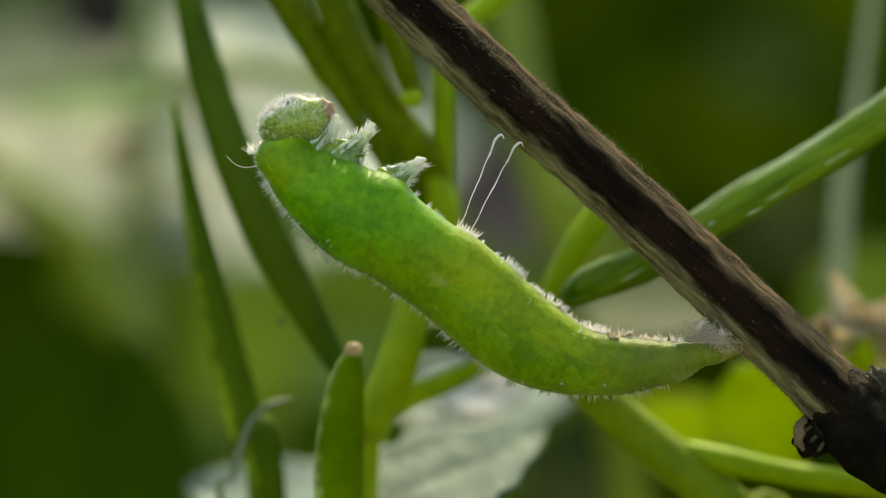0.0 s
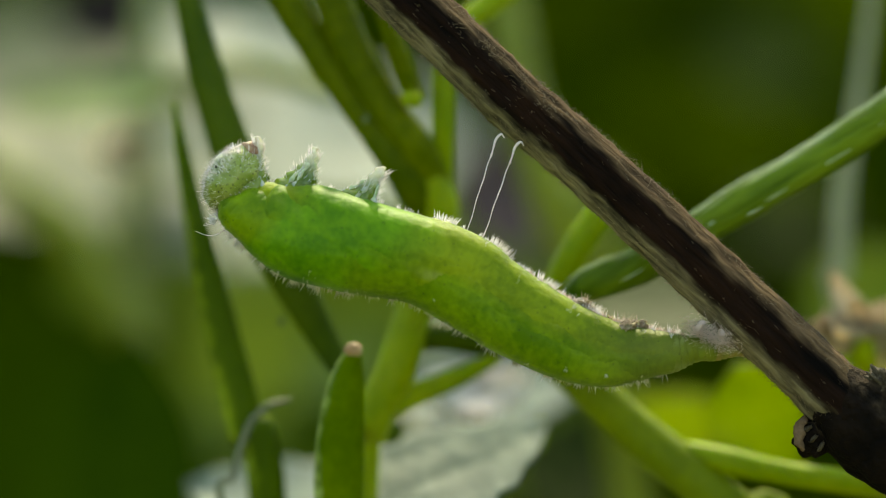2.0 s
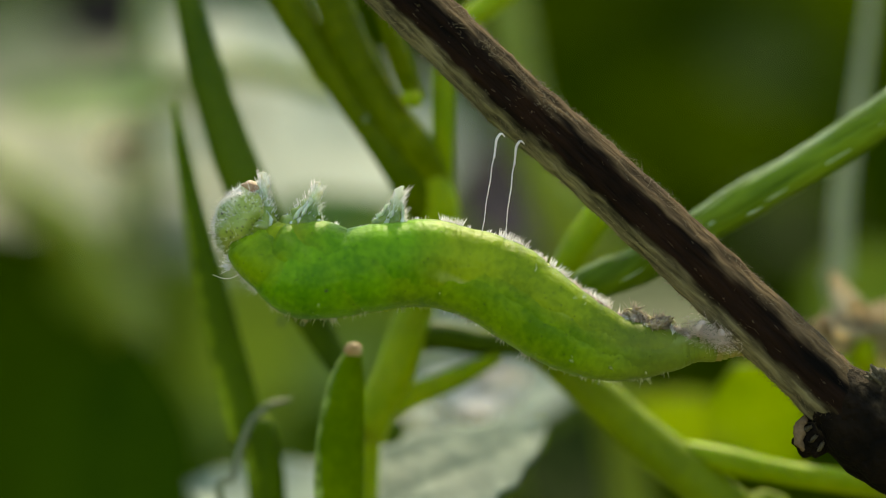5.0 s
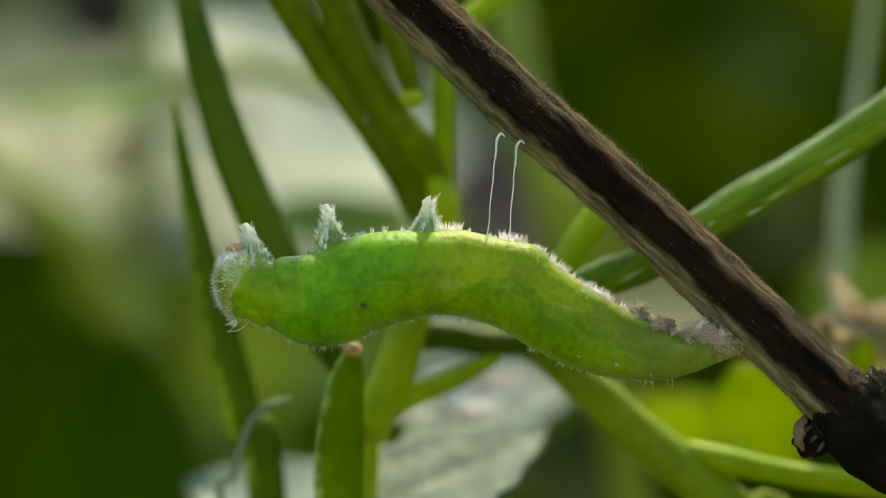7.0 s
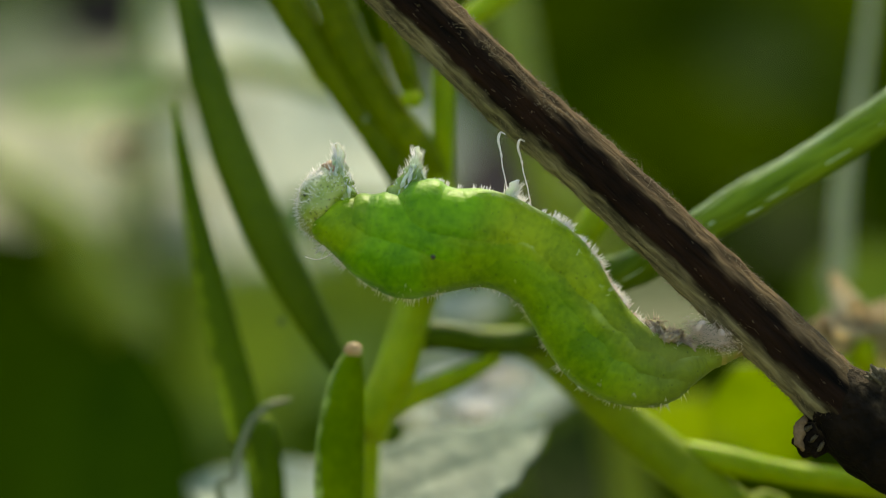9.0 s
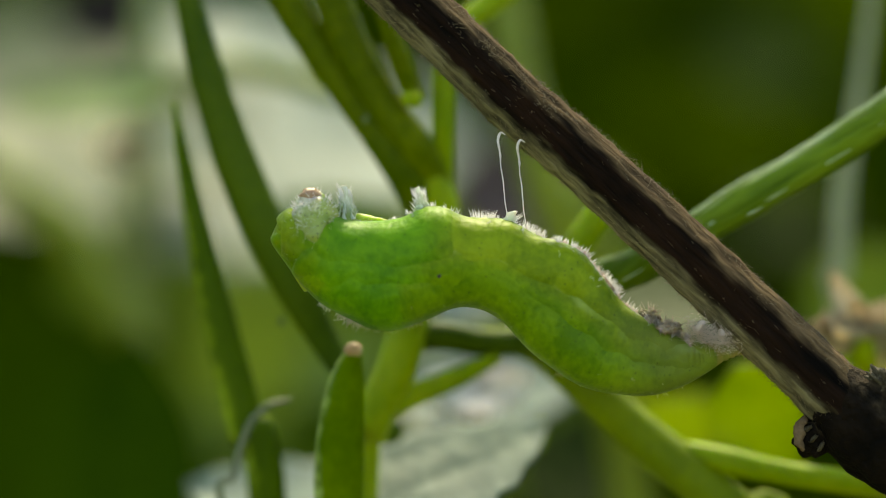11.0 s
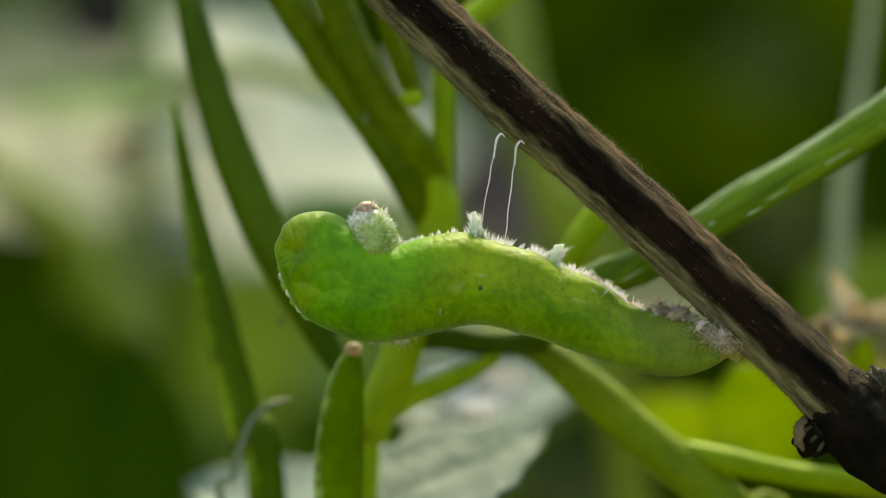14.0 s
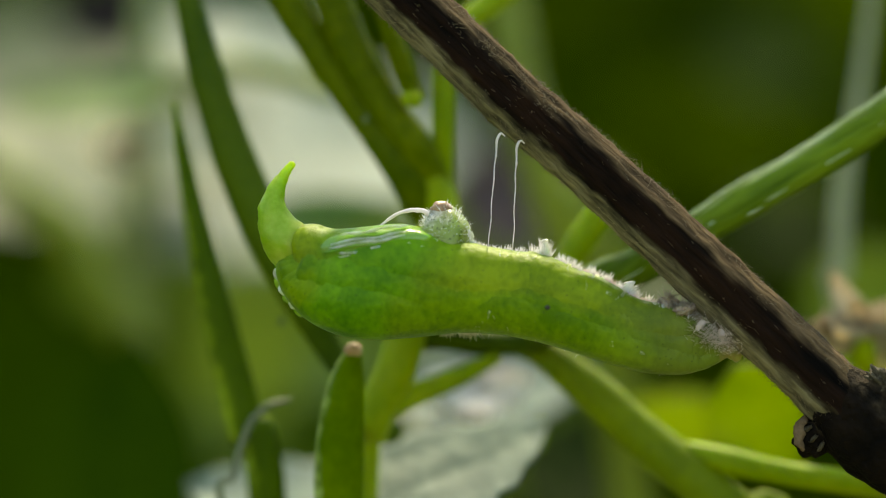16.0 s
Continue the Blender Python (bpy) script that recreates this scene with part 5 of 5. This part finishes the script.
    bend(13.5, (((14.85, 245.13), (13.20, 246.14), (11.36, 246.75), (9.58, 247.50), (8.00, 248.61), (6.22, 249.36), (4.50, 250.21), (2.58, 250.38), (0.68, 250.75), (-1.23, 250.65), (-3.08, 250.08), (-4.93, 250.36), (-6.82, 250.75), (-8.71, 250.45), (-9.71, 248.86)),
         ((14.85, 244.40), (13.02, 243.71), (11.06, 243.57), (9.11, 243.75), (7.24, 244.32), (5.39, 244.98), (3.55, 245.65), (1.62, 245.96), (-0.26, 245.44), (-2.14, 244.87), (-4.08, 244.61), (-6.04, 244.61), (-7.67, 245.59), (-8.68, 247.27), (-9.71, 248.86))))
    bend(14, (((14.85, 245.13), (13.31, 246.23), (11.45, 246.65), (9.63, 247.20), (8.08, 248.30), (6.35, 249.00), (4.67, 249.86), (2.84, 250.35), (1.02, 250.86), (-0.87, 250.64), (-2.71, 250.23), (-4.37, 251.10), (-6.08, 251.93), (-7.89, 251.56), (-8.83, 250.03)),
         ((14.85, 244.40), (13.11, 243.58), (11.20, 243.42), (9.33, 243.85), (7.49, 244.43), (5.69, 245.10), (3.85, 245.65), (1.98, 246.08), (0.08, 245.79), (-1.79, 245.35), (-3.71, 245.19), (-5.58, 245.63), (-7.23, 246.58), (-8.24, 248.22), (-8.83, 250.03))))
    bend(14.5, (((14.85, 245.13), (13.33, 246.25), (11.52, 246.75), (9.70, 247.18), (8.22, 248.36), (6.66, 249.41), (4.83, 249.89), (3.02, 250.44), (1.16, 250.68), (-0.72, 250.47), (-2.58, 250.58), (-4.35, 251.25), (-6.00, 252.15), (-7.70, 251.82), (-8.19, 250.03)),
         ((14.85, 244.40), (13.09, 243.72), (11.21, 243.57), (9.33, 243.71), (7.53, 244.26), (5.78, 244.98), (4.00, 245.58), (2.12, 245.70), (0.26, 245.42), (-1.53, 244.86), (-3.41, 244.93), (-5.19, 245.53), (-6.76, 246.55), (-7.59, 248.23), (-8.13, 250.03))))
    bend(15, (((14.85, 245.13), (13.02, 245.34), (11.20, 245.51), (9.55, 246.28), (8.31, 247.62), (6.92, 248.74), (5.27, 249.53), (3.65, 250.38), (1.84, 250.68), (0.01, 250.61), (-1.79, 250.96), (-3.61, 250.97), (-5.41, 250.87), (-7.22, 250.96), (-8.33, 249.74)),
         ((14.85, 244.40), (13.17, 243.48), (11.34, 242.93), (9.44, 242.70), (7.57, 243.06), (5.82, 243.82), (4.15, 244.75), (2.45, 245.63), (0.56, 245.78), (-1.35, 245.62), (-3.26, 245.47), (-5.17, 245.42), (-6.81, 246.30), (-7.85, 247.89), (-8.33, 249.74))))
    bend(15.5, (((14.85, 245.13), (13.42, 246.24), (11.82, 247.02), (10.05, 247.26), (8.64, 248.39), (7.19, 249.46), (5.45, 249.92), (3.66, 250.15), (1.88, 250.44), (0.08, 250.31), (-1.67, 250.37), (-3.44, 250.61), (-5.22, 250.34), (-7.03, 250.39), (-8.42, 249.59)),
         ((14.85, 244.40), (13.08, 243.72), (11.20, 243.57), (9.32, 243.80), (7.49, 244.27), (5.73, 244.94), (3.92, 245.49), (2.06, 245.86), (0.19, 245.63), (-1.66, 245.24), (-3.55, 245.17), (-5.44, 245.29), (-7.08, 246.13), (-8.07, 247.74), (-8.42, 249.59))))
    bend(16, (((14.85, 245.13), (13.42, 246.24), (11.81, 247.02), (10.11, 247.46), (8.54, 248.36), (6.86, 249.03), (5.20, 249.73), (3.40, 249.97), (1.63, 250.33), (-0.11, 250.75), (-1.82, 251.28), (-3.62, 251.22), (-5.43, 251.05), (-7.21, 251.27), (-8.63, 250.32)),
         ((14.85, 244.40), (13.07, 243.63), (11.14, 243.51), (9.25, 243.87), (7.39, 244.43), (5.54, 245.00), (3.65, 245.44), (1.73, 245.64), (-0.20, 245.54), (-2.13, 245.35), (-4.06, 245.32), (-5.95, 245.72), (-7.57, 246.77), (-8.58, 248.40), (-8.63, 250.32))))
    gear(0, (-7.66, 256.57), 75, ((-5.4, 255.9), (-3.93, 255.9), (-1.88, 254.58)), (-7.1, 252.23), ((1.0, 251.5), (1.41, 250.91)), None)
    gear(0.5, (-7.25, 256.63), 75, ((-5.46, 257.22), (-3.49, 255.9), (-1.29, 254.58)), (-6.66, 252.08), ((1.29, 251.55), (1.82, 250.76)), None)
    gear(1, (-8.63, 255.75), 60, ((-6.63, 256.25), (-4.81, 255.6), (-2.46, 254.43)), (-7.1, 251.2), ((1.14, 251.35), (1.94, 250.85)), None)
    gear(1.5, (-8.77, 255.52), 60, ((-7.01, 256.42), (-4.81, 255.46), (-2.46, 254.43)), (-6.98, 250.94), ((1.44, 251.5), (2.29, 250.91)), None)
    gear(2, (-10.83, 253.64), 38, ((-9.21, 254.87), (-6.72, 254.58), (-3.93, 253.84)), (-7.69, 249.59), ((1.41, 251.5), (2.17, 250.91)), None)
    gear(2.5, (-10.74, 254.08), 38, ((-9.21, 255.6), (-6.43, 254.87), (-3.79, 253.99)), (-7.6, 249.88), ((1.7, 251.35), (2.46, 250.76)), None)
    gear(3, (-10.86, 253.55), 35, ((-9.45, 254.72), (-6.72, 254.43), (-3.93, 253.7)), (-7.48, 249.35), ((1.79, 251.5), (2.76, 250.91)), None)
    gear(3.5, (-10.77, 253.05), 32, ((-9.21, 254.14), (-6.81, 254.14), (-3.93, 253.4)), (-7.33, 248.91), ((1.94, 251.44), (2.93, 250.91)), None)
    gear(4, (-10.5, 252.17), 28, ((-9.21, 253.55), (-6.86, 253.4), (-3.58, 252.96)), (-6.57, 248.27), ((2.17, 251.2), (3.34, 250.91)), None)
    gear(6.3, (-10.39, 249.68), 8, ((-8.62, 251.5), (-6.28, 251.64), (-2.17, 252.08)), (-4.9, 247.54), ((1.88, 251.2), (2.96, 250.62)), None)
    gear(6.5, (-10.83, 247.98), -4, ((-9.8, 250.47), (-6.57, 251.35), (-2.02, 251.94)), (-4.4, 246.98), ((1.94, 251.06), (3.17, 250.62)), None)
    gear(7, (-10.48, 248.27), 0, ((-9.51, 250.62), (-5.84, 251.64), (-1.29, 251.94)), (-4.05, 247.15), ((2.32, 251.06), (3.4, 250.62)), None)
    gear(7.5, (-10.09, 249.68), 8, ((-8.62, 251.35), (-5.69, 251.79), (-1.44, 252.23)), (-4.46, 247.71), ((2.11, 251.2), (3.29, 250.62)), None)
    gear(8, (-10.45, 247.24), -10, ((-9.21, 249.74), (-6.28, 251.06), (-1.44, 251.79)), (-3.81, 246.68), ((2.32, 250.91), (3.46, 250.47)), None)
    gear(8.5, (-9.65, 248.56), 5, ((-8.33, 250.32), (-5.25, 251.35), (-1.0, 251.79)), (-3.43, 247.07), ((2.52, 251.2), (3.76, 250.62)), None)
    gear(8.8, (-9.21, 249.15), 8, ((-7.6, 250.76), (-4.81, 251.94), (-0.26, 252.08)), (-3.34, 247.54), ((2.82, 251.35), (3.99, 250.76)), None)
    gear(9, (-6.13, 252.46), 20, ((-4.96, 254.58), (-1.29, 254.58), (3.11, 252.96)), (-0.5, 249.59), ((3.26, 253.26), (4.37, 253.11)), None)
    gear(9.2, (-5.63, 253.17), 28, ((-3.64, 254.28), (-0.26, 254.72), (3.99, 253.11)), (0.18, 250.03), ((3.55, 253.55), (3.76, 253.55)), None)
    gear(11.3, (-6.72, 250.91), 0, ((-4.52, 252.67), (-1.14, 252.82), (2.96, 251.79)), (-0.23, 248.56), ((3.26, 251.94), (4.37, 251.2)), ((-9.13, 250.47), (-6.57, 252.23)))
    gear(11.4, (-5.69, 252.52), 15, ((-3.79, 253.84), (-0.61, 253.64), (3.25, 252.23)), (0.21, 249.29), ((3.41, 252.17), (4.52, 251.43)), ((-7.75, 252.67), (-5.4, 254.28)))
    gear(11.5, (-7.36, 250.03), 0, ((-5.1, 251.11), (-1.82, 251.97), (2.52, 251.5)), (-0.41, 248.12), ((2.08, 251.5), (2.88, 251.06)), ((-10.18, 249.68), (-7.16, 251.2)))
    gear(12, (-6.51, 248.91), 0, ((-5.25, 250.76), (-1.88, 251.64), (2.38, 251.2)), (-0.53, 247.74), ((2.52, 251.35), (3.49, 250.76)), ((-9.95, 248.86), (-6.87, 250.62)))
    gear(12.5, (-5.43, 249.3), 0, ((-4.22, 250.76), (-0.85, 251.5), (3.7, 251.2)), (0.65, 247.71), ((3.17, 251.5), (4.22, 251.06)), ((-9.18, 249.44), (-5.99, 250.76)))
    gear(12.6, (-3.29, 252.82), 20, ((-2.46, 254.2), (0.47, 253.84), (3.55, 253.11)), (0.76, 250.03), ((2.96, 253.26), (3.99, 253.26)), ((-5.37, 253.26), (-2.76, 254.23)))
    gear(12.7, (-4.61, 249.97), 0, ((-2.76, 251.5), (0.82, 252.02), (5.31, 250.5)), (1.64, 248.86), ((2.46, 250.76), (3.4, 250.47)), ((-8.33, 250.03), (-5.4, 251.35)))
    gear(13, (-5.69, 250.09), 0, ((-3.99, 251.35), (-0.41, 251.79), (3.99, 250.62)), (0.29, 247.92), ((1.94, 250.62), (3.2, 250.62)), ((-9.62, 250.03), (-6.28, 251.5)))
    gear(13.5, (-5.16, 249.3), 0, ((-3.78, 250.76), (-0.12, 251.64), (4.28, 250.62)), (0.91, 247.89), ((2.23, 250.76), (3.49, 250.62)), ((-9.57, 249.3), (-6.28, 250.76)))
    gear(14, (-3.73, 250.32), 0, ((-2.46, 251.5), (1.79, 251.64), (5.46, 250.18)), (1.91, 248.01), ((2.08, 251.94), (3.2, 250.62)), ((-8.66, 250.38), (-5.25, 251.79)))
    gear(14.5, (-3.4, 250.76), 0, ((-1.44, 251.35), (2.52, 251.2), (6.92, 249.74)), (2.7, 247.86), ((2.46, 251.64), (3.9, 250.32)), ((-7.95, 250.56), (-4.23, 252.08)))
    gear(15, (-2.76, 250.9), 0, ((-0.26, 251.64), (3.7, 250.91), (7.8, 248.71)), (3.4, 247.74), ((2.11, 250.91), (3.4, 250.91)), ((-8.42, 249.94), (-6.57, 253.61)))
    gear(15.5, (-1.35, 250.4), 0, ((0.62, 251.35), (4.28, 250.62), (8.1, 248.56)), (4.22, 247.62), ((2.64, 250.62), (4.05, 251.5)), ((-8.66, 249.38), (-8.13, 252.88)))
    gear(16, (0.1, 250.35), 0, ((1.79, 250.91), (5.46, 250.18), (9.12, 248.27)), (5.34, 247.01), ((2.41, 251.06), (3.61, 250.03)), ((-8.6, 250.3), (-8.39, 254.2)))
    # half-way between the last writhing and the settling
    mid = lambda a, b: tuple((u + v) / 2 for u, v in zip(a, b))
    EDGES[10.2] = [[a.lerp(b, 0.5) for a, b in zip(p, q)] for p, q in zip(EDGES[9.2], EDGES[11.3])]
    a, b = GEAR[9.2], GEAR[11.3]
    GEAR[10.2] = (mid(a[0], b[0]), (a[1] + b[1]) / 2, [mid(p, q) for p, q in zip(a[2], b[2])], mid(a[3], b[3]), [mid(p, q) for p, q in zip(a[4], b[4])], None)
    times = sorted(EDGES)
    xz = lambda p, y=0.0: Vector((p[0] * 0.001, y, p[1] * 0.001))
    # the old skin slips towards the tail
    slip = lambda t, s: s * (1 - s * np.interp(t, (0, 7, 9, 11.3, 12, 13.5, 14.5, 15, 16), (0, 0.02, 0.04, 0.16, 0.2, 0.26, 0.33, 0.38, 0.46)))
    for s, side, ob in BUG["ring"]:
        walk(ob, [(t, seat(t, s, side)) for t in times])
    for s, ob, side, sink in BUG["band"]:
        edge = "belly" if side > 0 else "back"
        walk(ob, [(t, seat(t, slip(t, s), edge, np.interp(t, (1.0, 4.0, 9.2, 12.0), (0.0, sink * 0.25, sink * 0.2, sink * 0.7)), profile(GIRTH, s))) for t in times])
    for s, sgn, ob in BUG["proleg"]:
        walk(ob, [(t, seat(t, slip(t, s), "belly", 0.0001, 0.0) @ Matrix.Translation((0, sgn * 0.0004, 0))) for t in times])
    for i, sgn, ob in BUG["leg"]:
        rows = []
        for t in times:
            tip = xz(GEAR[t][2][i])
            s = min(max(nearest(t, tip, "belly"), 0.15), 0.85)
            ahead = (along(t, s + 0.1, "flank")[0] - along(t, s - 0.1, "flank")[0]).normalized()
            rows.append((t, axes(tip, ahead) @ Matrix.Translation((0, sgn * 0.0006, -0.0013 - np.interp(t, (9.2, 11.3), (0.0, 0.0004))))))
        walk(ob, rows)
    for s, y, ob in BUG["bump"]:
        walk(ob, [(t, seat(t, s, "back", np.interp(t, (9.2, 12.0), (0.0012, 0.0001)), 0.0) @ Matrix.Translation((0, y, 0))) for t in times])
    for i, y, up, turn, ob in BUG["fold"]:
        rows = []
        for t in times:
            s = np.interp(t, (0, 4, 9, 16), (0.09 + 0.03 * i, 0.085 + 0.014 * i, 0.08 + 0.01 * i, 0.075 + 0.0085 * i))
            rows.append((t, seat(t, s, "belly", np.interp(t, (0, 4), (0.0005, 0.0001)) - up, 0.0) @ Matrix.Translation((0, y, 0)) @ turn))
        walk(ob, rows)
    rows, lining = [], []
    for t in times:
        m = seat(t, 0.79, "belly", np.interp(t, (14.0, 15.0), (0.0018, 0.001)), 0.0)
        rows.append((t, m @ Matrix.Translation((0, np.interp(t, (9.2, 14.0, 15.0), (0.0008, 0.0014, 0.00197)), 0))))
        x = np.interp(t, (0, 14, 14.5, 15, 16), (0, 0, 0.3, 1, 1))
        place, ahead = along(t, 0.75, "flank")
        lining.append((t, axes(place.lerp(xz(GEAR[t][0]) + Vector((-0.0006, -0.0006, 0.0013)), x), ahead)))
    walk(BUG["wing"], rows)
    walk(BUG["lining"], lining)
    rows, horn, spot = [], [], []
    for t in times:
        head, nod, legs, dot, silk, tip = GEAR[t]
        a = radians(nod)
        rows.append((t, axes(xz(head, np.interp(t, (9.2, 11.3, 14.0, 15.0), (-0.0002, -0.0008, -0.0008, -0.0002))), Vector((-math.cos(a), 0, math.sin(a))))))
        if tip:
            d = (xz(tip[1]) - xz(tip[0])).normalized()
            tuck = Vector((0, np.interp(t, (14.0, 14.5, 15), (-0.0004, -0.0011, -0.0003)), np.interp(t, (14.0, 14.5), (-0.0018, 0.0))))
            horn.append((t, axes(xz(tip[0]) + tuck + d * np.interp(t, (14.0, 14.5, 15), (0.0024, 0.0017, 0.0)), d)))
        else:
            place, ahead = along(t, 0.8, "flank")
            horn.append((t, axes(place, -ahead)))
        p = xz(dot)
        s = nearest(t, p, "flank")
        half = (along(t, s, "belly")[0] - along(t, s, "back")[0]).length / 2
        off = min((along(t, s, "flank")[0] - p).length / half, 0.9)
        spot.append((t, axes(p - Vector((0, 1.01 * profile(DEPTH, s) * math.sqrt(1 - off * off), 0)), Vector((-1, 0, 0)))))
    walk(BUG["head"], rows)
    walk(BUG["horn"], horn)
    walk(BUG["spot"], spot)
    for i, ob in enumerate(THREADS):
        rows = []
        for t in times:
            d = (xz(GEAR[t][4][i], -0.0006) - ob.location).normalized()
            x = Vector((-d.z, 0, d.x)).normalized()
            m = Matrix((x, (-d).cross(x), -d)).transposed().to_4x4()
            m.translation = ob.location
            rows.append((t, m))
        walk(ob, rows)


motions()
